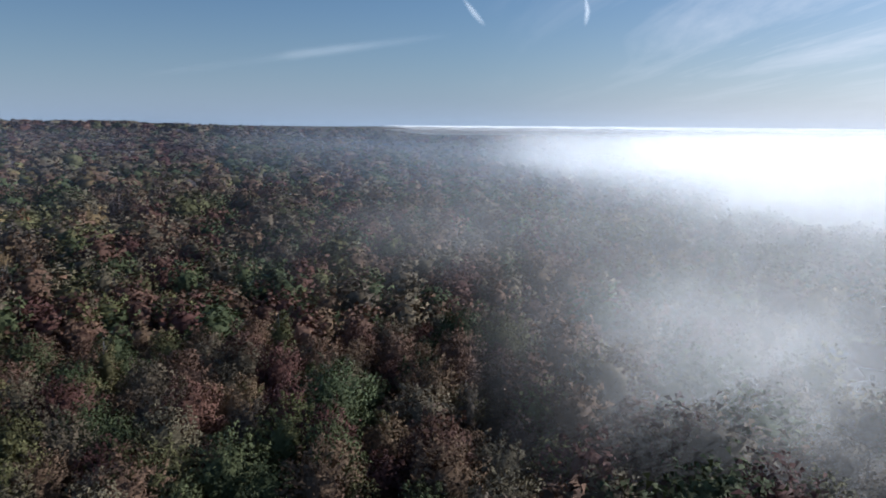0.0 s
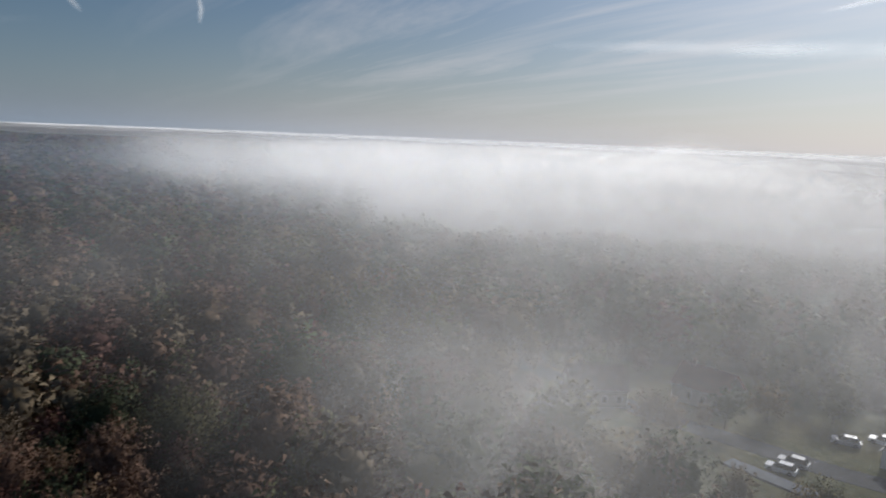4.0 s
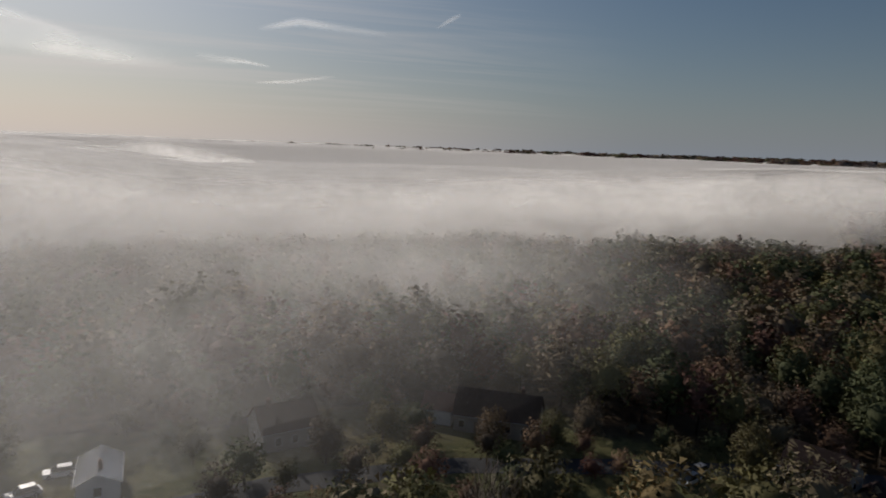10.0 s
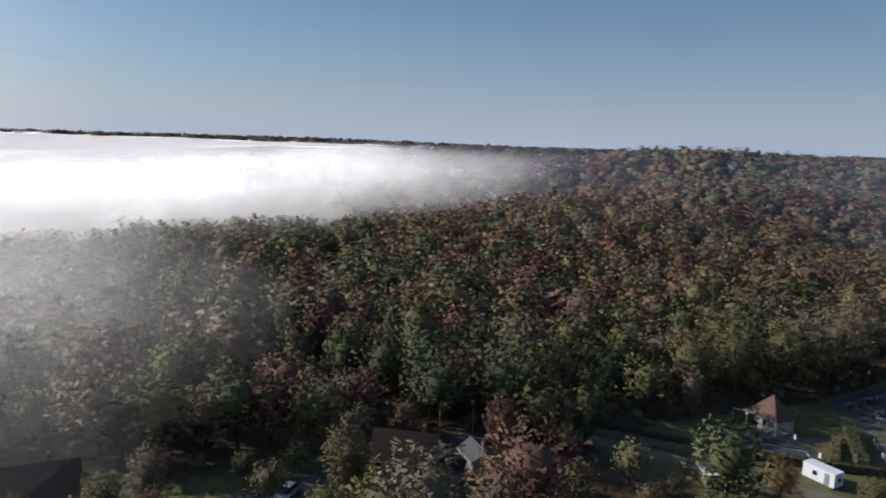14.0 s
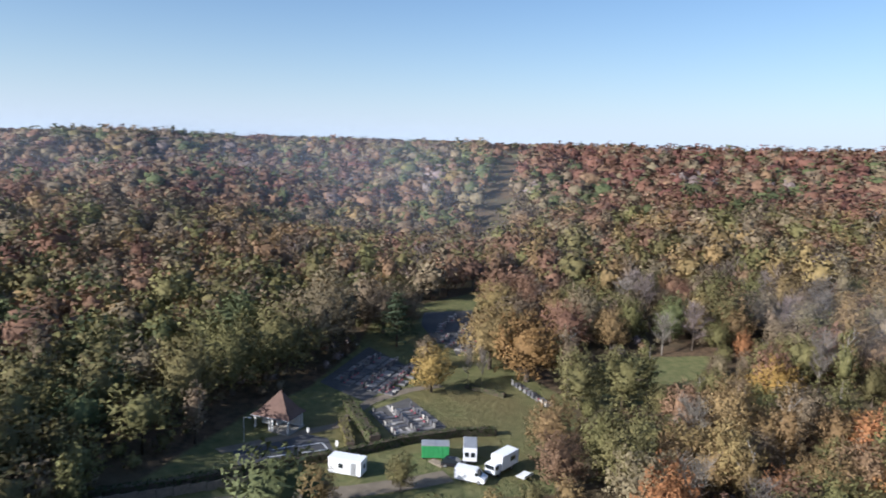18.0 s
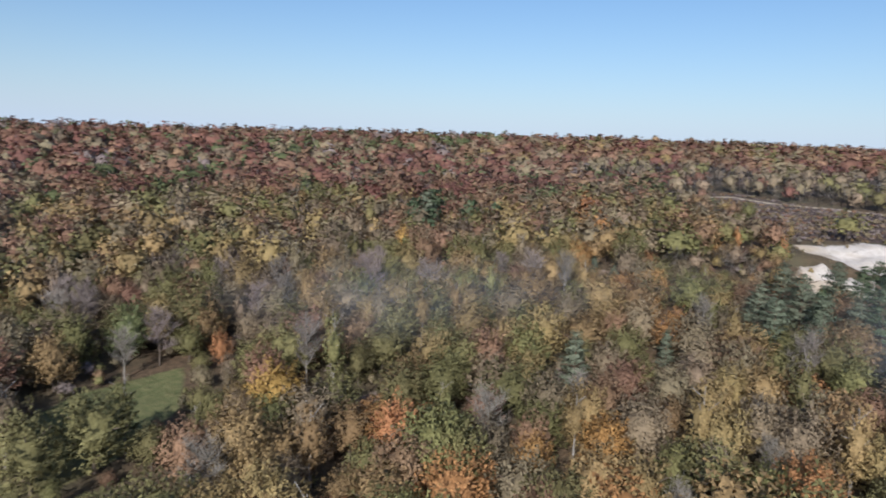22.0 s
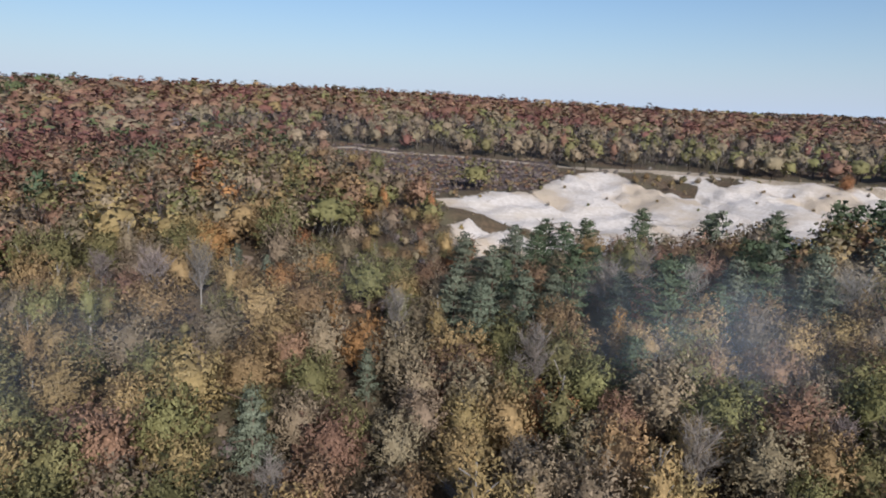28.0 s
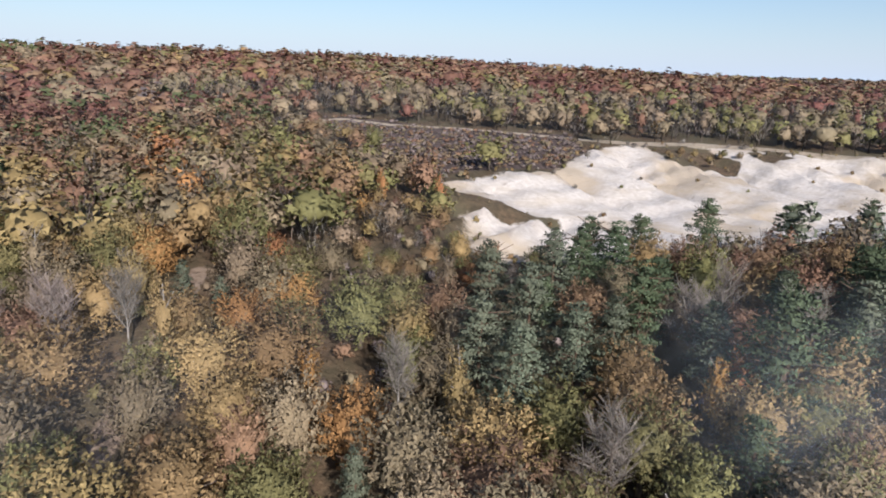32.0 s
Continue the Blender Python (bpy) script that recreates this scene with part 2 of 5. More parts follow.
def ground_material():
    m = Nodes("ground_litter_sand_grass")
    n1, n2, n3 = m.noise(0.045, 5), m.noise(0.6, 4), m.noise(5.0, 4)
    litter = m.mix(m.span(n2, 0.35, 0.65), (0.07, 0.05, 0.032), (0.15, 0.1, 0.06))
    litter = m.mix(m.span(n1, 0.4, 0.65), litter, (0.1, 0.085, 0.05))
    grass = m.mix(m.span(n2, 0.3, 0.7), (0.1, 0.115, 0.045), (0.18, 0.17, 0.075))
    grass = m.mix(m.span(n1, 0.45, 0.7, 0, 0.6), grass, (0.17, 0.12, 0.055))
    sand = m.mix(m.span(n2, 0.3, 0.7), (0.52, 0.455, 0.385), (0.66, 0.6, 0.535))
    sand = m.mix(m.span(m.noise(0.035, 4), 0.47, 0.6, 0, 0.85), sand, (0.48, 0.38, 0.265))
    sand = m.mix(m.span(n3, 0.6, 0.75, 0, 0.4), sand, (0.52, 0.45, 0.36))
    # beds of yellow and grey sand show where the face is cut
    bed = m.add("ShaderNodeMapping", Scale=(0.02, 0.02, 0.55))
    m.l.new(m.place(), bed.inputs[0])
    sand = m.mix(m.span(m.noise(1.6, 3, 0.6, bed.outputs[0]), 0.5, 0.62, 0, 0.3), sand, (0.46, 0.38, 0.27))
    sand = m.mix(m.span(m.noise(0.32, 5, 0.65), 0.6, 0.7, 0, 0.5), sand, (0.27, 0.21, 0.15))
    heath = m.mix(m.span(n2, 0.35, 0.65), (0.065, 0.05, 0.042), (0.14, 0.1, 0.085))
    bare = m.mix(m.span(n2, 0.35, 0.65), (0.3, 0.24, 0.17), (0.42, 0.35, 0.26))
    trod = m.mix(m.span(n2, 0.35, 0.65), (0.2, 0.145, 0.105), (0.3, 0.225, 0.165))
    ragged = m.math("ADD", m.math("MULTIPLY", m.math("SUBTRACT", n2, 0.5), 0.7), m.math("MULTIPLY", m.math("SUBTRACT", m.noise(0.16, 4), 0.5), 1.0))
    c = litter
    for name, colour in (("heath", heath), ("grass", grass), ("sand", sand), ("bare", bare), ("trod", trod)):
        a = m.attr(name)
        f = m.span(m.math("ADD", a, m.math("MULTIPLY", ragged, 0.6 if name in ("sand", "heath") else 0.25)), 0.4, 0.6)
        c = m.mix(f, c, colour)
    return m.done(m.surface(c, 0.92, m.bump(m.math("ADD", n3, m.math("MULTIPLY", n2, 2.0)), 0.6, 0.5), 0.0, 0.15))


GROUND = ground_material()


def droplets(m, colour):
    """Fine drops scatter alike to all sides: the shading normal lies along the sun's line, on both faces."""
    up = (sd + Vector((0, 0, 0.35))).normalized()
    pair = m.n.new("ShaderNodeAddShader")
    for i, (kind, s) in enumerate((("ShaderNodeBsdfDiffuse", 1), ("ShaderNodeBsdfTranslucent", -1))):
        lit = m.add("ShaderNodeCombineXYZ", X=s * up[0], Y=s * up[1], Z=s * up[2])
        node = m.add(kind, Color=(*(colour if s > 0 else tone(colour, 0.9)), 1))
        m.l.new(lit.outputs[0], node.inputs["Normal"])
        m.l.new(node.outputs[0], pair.inputs[i])
    return pair.outputs[0]


def fog_material(name, scale, most):
    """Mist: white droplets whose cover follows the bank's own thickness and its billows."""
    m = Nodes(name)
    dens = m.attr("thickness")
    p = m.place()
    n = m.math("ADD", m.math("MULTIPLY", m.noise(scale, 5, 0.6, p), 0.7), m.math("MULTIPLY", m.noise(scale * 4.3, 4, 0.6, p), 0.3))
    edge = m.math("ADD", dens, m.math("MULTIPLY", m.math("SUBTRACT", n, 0.5), m.span(dens, 0.0, 0.9, 0.6, 0.12)))
    cover = m.math("MULTIPLY", m.span(edge, 0.05, 0.95, 0.0, 1.0, True), m.span(dens, 0.0, 0.12, 0.0, 1.0))
    cover = m.math("MULTIPLY", cover, most)
    both = droplets(m, (0.62, 0.62, 0.625))
    clear = m.add("ShaderNodeBsdfTransparent")
    mixer = m.add("ShaderNodeMixShader", Fac=cover)
    m.l.new(clear.outputs[0], mixer.inputs[1]), m.l.new(both, mixer.inputs[2])
    return m.done(mixer.outputs[0])


# ---------------------------------------------------------------- the lie of the land
# broad rises and hollows: centre, height, spread
HILLS = [(-70, -40, -5.7, 90), (-110, 30, -6.5, 80), (-40, 60, -4.7, 60), (-80, 110, 3.1, 70), (20, 160, -1.6, 80), (-60, 220, 1.3, 90), (20, 310, -1.7, 90), (-110, 380, -3.8, 110), (130, 300, -3.8, 110), (-150, 150, 1.2, 90), (-250, 230, -11.5, 130), (-130, -150, 5.4, 90), (-330, -170, -12.3, 160), (-450, -320, 24.2, 200), (20, -100, 2.3, 80), (90, -80, 5.8, 70), (120, 40, -8.5, 90), (-550, -60, 30.5, 230), (-450, 330, 25.0, 230), (-250, 750, 36.4, 330), (150, 750, 14.9, 330), (550, 450, 17.5, 330), (700, 150, 9.4, 300), (-300, 30, -7.6, 100), (-93, -62, -1.5, 22), (-80, -28, 1.2, 18)]


# the western spur, the hollow behind it and the dell below the ride
SPUR = [(-315, -20, -12.3, 50), (-260, -60, -4.9, 60), (-500, -140, -13.3, 70), (-420, -60, -10.6, 70), (-290, -285, -11.2, 70), (-400, -260, -17.1, 70), (-200, -300, -3.8, 70), (-640, -290, 12.7, 100), (-520, -400, -10.1, 90), (-280, -195, 8.8, 55), (-390, -170, 8.0, 55)]


def land(x, y):
    x, y = np.asarray(x, float), np.asarray(y, float)
    low = np.full(x.shape, 6.0)
    for cx, cy, up, wide in HILLS + SPUR:
        low = low + up * np.exp(-((x - cx) ** 2 + (y - cy) ** 2) / (2 * wide * wide))
    r = np.hypot(x, y)
    k = np.clip((r - 650) / 600, 0, 1)
    k = k * k * (3 - 2 * k)
    az = np.degrees(np.arctan2(x, y)) % 360
    mouth = np.clip((az - 66) / 27, 0, 1)
    valley = np.where(az < 130, mouth * mouth * (3 - 2 * mouth), np.exp(-(((az - 130) / 45) ** 2))) * (1 - np.clip((r - 1500) / 1500, 0, 1))
    far = 46 - 36 * valley + 3 * np.sin(x / 310.0) * np.cos(y / 270.0)
    z = low * (1 - k) + far * k
    return z


def inside(poly, x, y):
    x, y = np.asarray(x, float), np.asarray(y, float)
    odd = np.zeros(x.shape, bool)
    for (ax, ay), (bx, by) in zip(poly, poly[1:] + poly[:1]):
        hit = ((ay > y) != (by > y)) & (x < (bx - ax) * (y - ay) / (by - ay + 1e-9) + ax)
        odd ^= hit
    return odd


def off_line(line, x, y):
    """Distance to a polyline."""
    x, y = np.asarray(x, float), np.asarray(y, float)
    best = np.full(x.shape, 1e9)
    for (ax, ay), (bx, by) in zip(line, line[1:]):
        dx, dy = bx - ax, by - ay
        t = np.clip(((x - ax) * dx + (y - ay) * dy) / (dx * dx + dy * dy), 0, 1)
        best = np.minimum(best, np.hypot(x - ax - t * dx, y - ay - t * dy))
    return best


def within(poly, x, y, soft):
    """1 well inside, 0 well outside, over a seam of that width."""
    d = off_line(poly + poly[:1], x, y)
    return np.clip(0.5 + np.where(inside(poly, x, y), d, -d) / soft, 0, 1)


QUARRY = [(-46, 250), (-28, 272), (-11, 279), (3, 312), (18, 342), (41, 352), (74, 356), (92, 342), (150, 336), (190, 320), (180, 250), (100, 228), (60, 205), (0, 185), (-28, 178), (-36, 190), (-38, 222)]
HEATH = [(-120, 358), (-102, 382), (-48, 366), (5, 368), (8, 322), (-8, 290), (-28, 282), (-50, 262), (-66, 258), (-86, 317)]
TRACK = [(-180, 352), (-115, 361), (-101, 374), (-76, 366), (-48, 368), (-20, 364), (7, 357), (30, 353), (60, 358), (90, 352), (107, 343), (150, 330)]
RIM_SCRUB = [[(36, 349), (39, 324), (51, 319), (63, 316), (71, 332), (62, 352)], [(76, 344), (82, 328), (92, 330), (90, 344)], [(-46, 246), (-42, 243), (-32, 238), (-21, 236), (-11, 233), (-12, 228), (-20, 229), (-30, 226), (-40, 228), (-47, 234)]]
FOOTPATH = [(-92, 42), (-85, 66), (-85, 80), (-79, 95), (-75, 106), (-77, 118), (-79, 130), (-84, 160)]
CLEARING = [(-54, -84), (-80, -74), (-97, -67), (-110, -57), (-134, -47), (-160, -42), (-178, -32), (-186, -4), (-150, -6), (-128, -12), (-106, -2), (-92, -4), (-84, -14), (-66, -16), (-62, -40), (-52, -58), (-48, -72)]
MEADOW = [(-100, 0), (-122, 0), (-131, 20), (-128, 42), (-112, 30), (-103, 12)]
UPPER_LAWN = [(-160, -16), (-176, -30), (-205, 6), (-200, 18), (-182, 4), (-168, -8)]
VILLAGE = [(-46, -84), (-20, -78), (40, -92), (66, -66), (125, -62), (150, -100), (120, -125), (60, -128), (44, -136), (10, -134), (4, -118), (-30, -106)]
FARM = [(-14, -214), (26, -216), (26, -242), (-14, -238)]
RIDE = [(-285, 12), (-355, 32), (-418, 53), (-1014, 209)]


def axis(marks):
    """Grid lines: (from, to, step) laid end to end."""
    out = []
    for a, b, s in marks:
        out += list(np.arange(a, b, s))
    return np.array(out + [marks[-1][1]])


def sheet(xs, ys, height, attributes, keep=None):
    """One grid mesh z = height(x, y), with point attributes."""
    X, Y = np.meshgrid(xs, ys)
    Z = height(X, Y)
    nx, ny = len(xs), len(ys)
    co = np.stack([X, Y, Z], -1).reshape(-1, 3).astype(np.float32)
    i = (np.arange(ny - 1)[:, None] * nx + np.arange(nx - 1)).ravel()
    quads = np.stack([i, i + 1, i + nx + 1, i + nx], 1).astype(np.int32)
    if keep is not None:
        quads = quads[keep(X, Y).ravel()[quads].any(1)]
    me = raw_mesh("sheet", co, quads)
    for name, fn in attributes.items():
        at = me.attributes.new(name, "FLOAT", "POINT")
        at.data.foreach_set("value", fn(X, Y).astype(np.float32).ravel())
    me.polygons.foreach_set("use_smooth", np.ones(len(quads), bool))
    return me


def raw_mesh(name, co, faces, mats=None, normals=None):
    """A mesh from arrays of one face size, with soft normals if given."""
    me = bpy.data.meshes.new(name)
    k = faces.shape[1]
    me.vertices.add(len(co)), me.loops.add(faces.size), me.polygons.add(len(faces))
    me.vertices.foreach_set("co", np.ascontiguousarray(co, np.float32).ravel())
    me.loops.foreach_set("vertex_index", faces.astype(np.int32).ravel())
    me.polygons.foreach_set("loop_start", np.arange(0, faces.size, k, dtype=np.int32))
    if mats is not None:
        me.polygons.foreach_set("material_index", mats.astype(np.int32))
    me.update(calc_edges=True)
    if normals is not None:
        me.polygons.foreach_set("use_smooth", np.ones(len(faces), bool))
        at = me.attributes.new("custom_normal", "FLOAT_VECTOR", "POINT")
        at.data.foreach_set("vector", np.ascontiguousarray(normals, np.float32).ravel())
    return me


def ground_height(x, y):
    z = land(x, y)
    q = within(QUARRY, x, y, 14.0)
    wob = np.sin(x * 0.31 + 1.7 * np.sin(y * 0.11)) * np.cos(y * 0.23 + x * 0.07)
    dip = within(QUARRY, x, y, 70.0)
    z = z - 5.0 * np.clip((dip - 0.5) * 2, 0, 1) + q * 0.9 * wob
    # spurs run down the bare face between washed-out hollows, with fine rills on their flanks
    face = np.clip((y - 225) / 60, 0, 1) * np.clip((352 - y) / 25, 0, 1)
    u = x + 0.45 * (y - 280) + 5.0 * np.sin(y * 0.05)
    spur = np.abs(np.sin(u * 0.075)) ** 0.6
    rill = np.abs(np.sin(u * 0.42 + 1.2 * np.sin(y * 0.09)))
    z = z + q * face * (5.6 * spur + 1.5 * rill - 4.2)
    gully = np.abs(np.sin((x * 0.8 - y * 0.35) * 0.3)) ** 0.7
    z = z - 3.4 * within([(-46, 228), (-8, 232), (-6, 196), (-30, 180), (-40, 196)], x, y, 8.0) * gully
    return z


gx = axis([(-4600, -1600, 300), (-1600, -600, 50), (-600, -240, 12), (-240, 200, 2.5), (200, 600, 12), (600, 1600, 50), (1600, 4600, 300)])
gy = axis([(-4600, -1600, 300), (-1600, -600, 50), (-600, -160, 12), (-160, 400, 2.5), (400, 640, 12), (640, 1600, 50), (1600, 4600, 300)])
gme = sheet(gx, gy, ground_height, {
    "sand": lambda x, y: within(QUARRY, x, y, 10.0) * (1 - np.maximum.reduce([within(p, x, y, 5.0) for p in RIM_SCRUB])),
    "heath": lambda x, y: within(HEATH, x, y, 10.0),
    "grass": lambda x, y: np.maximum.reduce([within(CLEARING, x, y, 5.0), within(MEADOW, x, y, 5.0), within(UPPER_LAWN, x, y, 5.0), within(VILLAGE, x, y, 12.0) * 0.8, within(FARM, x, y, 10.0) * 0.8, within([(-980, 170), (-1120, 190), (-1150, 320), (-1000, 300)], x, y, 20.0)]),
    "bare": lambda x, y: np.clip(1.15 - off_line(TRACK, x, y) / np.where(x > 15, 6.5, 4.0), 0, 1),
    "trod": lambda x, y: np.clip(1.1 - off_line(FOOTPATH, x, y) / 3.2, 0, 1),
})
gme.materials.append(GROUND)
ground = tagged(new("ground", gme), "rolling woodland ground with leaf litter, lawns and pale sand", "ground", kind="structure")

# ---------------------------------------------------------------- trees
rng = np.random.default_rng(7)


def unit(v):
    return v / (np.linalg.norm(v, axis=1)[:, None] + 1e-9)


def leaf_quads(centres, outward, size, r, way=None):
    """Irregular leaf clusters, three corners each, long along their bough, and soft normals that follow the plume."""
    n = len(centres)
    nrm = unit(outward + r.normal(0, 0.8, (n, 3)) + np.array([0, 0, 0.2]))
    a = unit(np.cross(nrm, r.normal(0, 1, (n, 3)) if way is None else way + r.normal(0, 0.35, (n, 3))))
    b = np.cross(nrm, a)
    slim = 1.0 if way is None else 0.72
    s = size * r.uniform(0.6, 1.4, (n, 1))
    c = np.stack([centres - a * s * slim * r.uniform(0.7, 1.3, (n, 1)) - b * s * 0.7, centres + a * s * slim * r.uniform(0.7, 1.3, (n, 1)) - b * s * r.uniform(0.3, 0.9, (n, 1)),
                  centres + b * s * r.uniform(0.9, 1.7, (n, 1)) / slim + a * s * r.uniform(-0.4, 0.4, (n, 1))], 1)
    soft = unit(outward * 0.9 + nrm * 0.3 + np.array([0, 0, 0.12]))
    return c.reshape(-1, 3), np.arange(3 * n).reshape(-1, 3), np.repeat(soft, 3, axis=0)


# the crown of each kind, for a tree of height 1: boughs, half width, middle, half height, reach of a bough, thickness of its plume, rise
CROWN = {"round": (74, 0.33, 0.53, 0.45, 0.26, 0.046, 0.55), "broad": (92, 0.4, 0.52, 0.43, 0.27, 0.044, 0.45), "slim": (34, 0.15, 0.56, 0.45, 0.24, 0.03, 1.5), "pine": (72, 0.46, 0.3, 0.72, 0.2, 0.042, 0.3), "bush": (24, 0.42, 0.4, 0.5, 0.4, 0.085, 0.6)}


def crown_points(kind, n, r):
    """Leaves along the boughs: each bough carries a plume that thins to its tip. Places, soft outward ways, bough ways."""
    most, wide, mid, tall, reach, thick, rise = CROWN[kind]
    k = int(min(most, max(9, n // 6)))
    i = np.arange(k) + 0.5
    turn = i * 2.39996 + r.uniform(-0.35, 0.35, k)
    if kind == "pine":
        h = 0.22 + 0.75 * (i / k) + r.uniform(-0.05, 0.05, k)
        far = wide * np.clip(1.06 - h, 0.05, 1) ** 0.72 * r.uniform(0.5, 1.1, k)
        v = np.stack([np.cos(turn), np.sin(turn), np.full(k, 0.1)], 1)
        tip = np.stack([far * np.cos(turn), far * np.sin(turn), h], 1)
        root = tip * np.array([0.25, 0.25, 1.0]) - np.array([0, 0, 0.04])
    else:
        up = 1 - 1.62 * i / k
        flat = np.sqrt(np.clip(1 - up * up, 0, 1))
        v = np.stack([flat * np.cos(turn), flat * np.sin(turn), up], 1)
        lump = r.uniform(0.74, 1.1, k)[:, None]
        lean = r.uniform(-0.06, 0.06, 2)
        tip = v * lump * np.array([wide, wide, tall]) + np.array([0, 0, mid]) + np.stack([lean[0] * up, lean[1] * up, 0 * up], 1)
        root = tip - unit(v + np.array([0, 0, rise])) * reach * r.uniform(0.75, 1.2, (k, 1))
    way = unit(tip - root)
    own = r.integers(0, k, n)
    f = r.random(n) ** 0.75
    off = np.clip(r.normal(0, 1, (n, 3)), -1.7, 1.7) * (np.array([1.15, 1.15, 0.45]) if kind == "pine" else np.array([1.0, 1.0, 0.9]))
    girth = thick * (1.05 - 0.75 * f ** 2)[:, None] * r.uniform(0.75, 1.25, k)[own][:, None] * min(1.5, math.sqrt(most / k))
    p = root[own] + (tip - root)[own] * f[:, None] + off * girth
    out = unit(v[own] * 0.75 + unit(off) * 0.6 + way[own] * 0.25)
    return p, out, way[own]


ICO = np.array([(0, 0, 1)] + [(0.894 * math.cos(1.2566 * i), 0.894 * math.sin(1.2566 * i), 0.447) for i in range(5)] + [(0.894 * math.cos(1.2566 * i + 0.628), 0.894 * math.sin(1.2566 * i + 0.628), -0.447) for i in range(5)] + [(0, 0, -1)])
ICO_FACES = np.array([(0, i + 1, (i + 1) % 5 + 1) for i in range(5)] + [(i + 1, i + 6, (i + 1) % 5 + 1) for i in range(5)] + [((i + 1) % 5 + 1, i + 6, (i + 1) % 5 + 6) for i in range(5)] + [(i + 6, 11, (i + 1) % 5 + 6) for i in range(5)])


def heart(kind, r, simple):
    """The close inner leaf mass behind the boughs."""
    most, wide, mid, tall, reach, thick, rise = CROWN[kind]
    k = 0.66 if simple else 0.54
    return ICO * r.uniform(0.8, 1.0, (12, 1)) * np.array([wide, wide, tall]) * k + (0, 0, mid), ICO_FACES, ICO * 0.9 + (0, 0, 0.3)


def with_heart(leaves, core):
    return np.concatenate([leaves[0], core[0]]), np.concatenate([leaves[1], core[1] + len(leaves[0])]), np.concatenate([leaves[2], core[2]])


def limb(bm, a, b, ra, rb, sides=5):
    a, b = Vector(a), Vector(b)
    q = (b - a).to_track_quat("Z", "Y").to_matrix()
    rings = []
    for p, rad in ((a, ra), (b, rb)):
        rings.append([bm.verts.new(p + q @ Vector((rad * math.cos(6.2832 * i / sides), rad * math.sin(6.2832 * i / sides), 0))) for i in range(sides)])
    for i in range(sides):
        j = (i + 1) % sides
        bm.faces.new((rings[0][i], rings[0][j], rings[1][j], rings[1][i]))


def finish(bm, name, material=None):
    me = bpy.data.meshes.new(name)
    bm.to_mesh(me)
    bm.free()
    if material:
        me.materials.append(material)
    return me


def trunk_mesh(kind, seed, bark):
    r = random.Random(seed)
    bm = bmesh.new()
    top = {"round": 0.62, "broad": 0.55, "slim": 0.9, "pine": 0.93, "bush": 0.3}[kind]
    base = {"round": 0.022, "broad": 0.03, "slim": 0.014, "pine": 0.02, "bush": 0.02}[kind]
    pts = [Vector((0, 0, -0.06))]
    for i in range(1, 5):
        pts.append(Vector((r.uniform(-0.015, 0.015), r.uniform(-0.015, 0.015), top * i / 4)))
    for i in range(4):
        limb(bm, pts[i], pts[i + 1], base * (1 - 0.2 * i), base * (0.8 - 0.2 * i) + 0.003, 6)
    for i in range(7):
        h = top * r.uniform(0.35, 0.95)
        a = i * 2.4
        reach = r.uniform(0.14, 0.3) * (0.5 if kind == "slim" else 1)
        limb(bm, (0, 0, h), (reach * math.cos(a), reach * math.sin(a), h + r.uniform(0.03, 0.18)), base * 0.4, 0.003, 4)
    return finish(bm, "trunk", bark)


def bare_parts(seed, bark):
    """A leafless tree: trunk with limbs, and a second mesh of fine twigs."""
    r = random.Random(seed)
    bm, tw = bmesh.new(), bmesh.new()
    limb(bm, (0, 0, -0.05), (0.01, 0, 0.3), 0.014, 0.01, 6)
    limb(bm, (0.01, 0, 0.3), (0, 0.01, 0.78), 0.01, 0.003, 5)
    for i in range(11):
        a, h = i * 2.4, 0.22 + 0.05 * i
        reach = r.uniform(0.12, 0.26) * (1.1 - 0.4 * h)
        end = Vector((reach * math.cos(a), reach * math.sin(a), h + r.uniform(0.14, 0.3)))
        limb(bm, (0, 0, h), end, 0.0055, 0.002, 4)
        for k in range(58):
            f = r.uniform(0.25, 1.0)
            s = Vector((0, 0, h)).lerp(end, f)
            e = s + Vector((r.uniform(-0.12, 0.12), r.uniform(-0.12, 0.12), r.uniform(0.04, 0.17)))
            limb(tw, s, e, 0.0024, 0.001, 3)
    return finish(bm, "trunk", bark), finish(tw, "twigs")


def crown_mesh(kind, seed, n, size):
    r = np.random.default_rng(seed)
    p, v, way = crown_points(kind, n, r)
    co, f, soft = leaf_quads(p, v, size, r, way)
    if kind != "pine":
        co, f, soft = with_heart((co, f, soft), heart(kind, np.random.default_rng(seed), False))
    me = raw_mesh("crown", co, f, None, soft)
    me.materials.append(LEAF["olive"])
    return me


KINDS = {}
for kind, n, size, count, bark in (("round", 3900, 0.0118, 6, BARK), ("broad", 4300, 0.0118, 6, BARK), ("slim", 1700, 0.0105, 3, BARK_PALE), ("pine", 4200, 0.0112, 5, BARK_PINE), ("bush", 420, 0.055, 3, BARK)):
    KINDS[kind] = [(trunk_mesh(kind, 10 * i + n, bark), crown_mesh(kind, 31 * i + n, n, size)) for i in range(count)]
KINDS["bare"] = [bare_parts(50 + i, BARK_PALE if i % 2 else BARK) for i in range(4)]
for _, twigs in KINDS["bare"]:
    twigs.materials.append(LEAF["grey"])

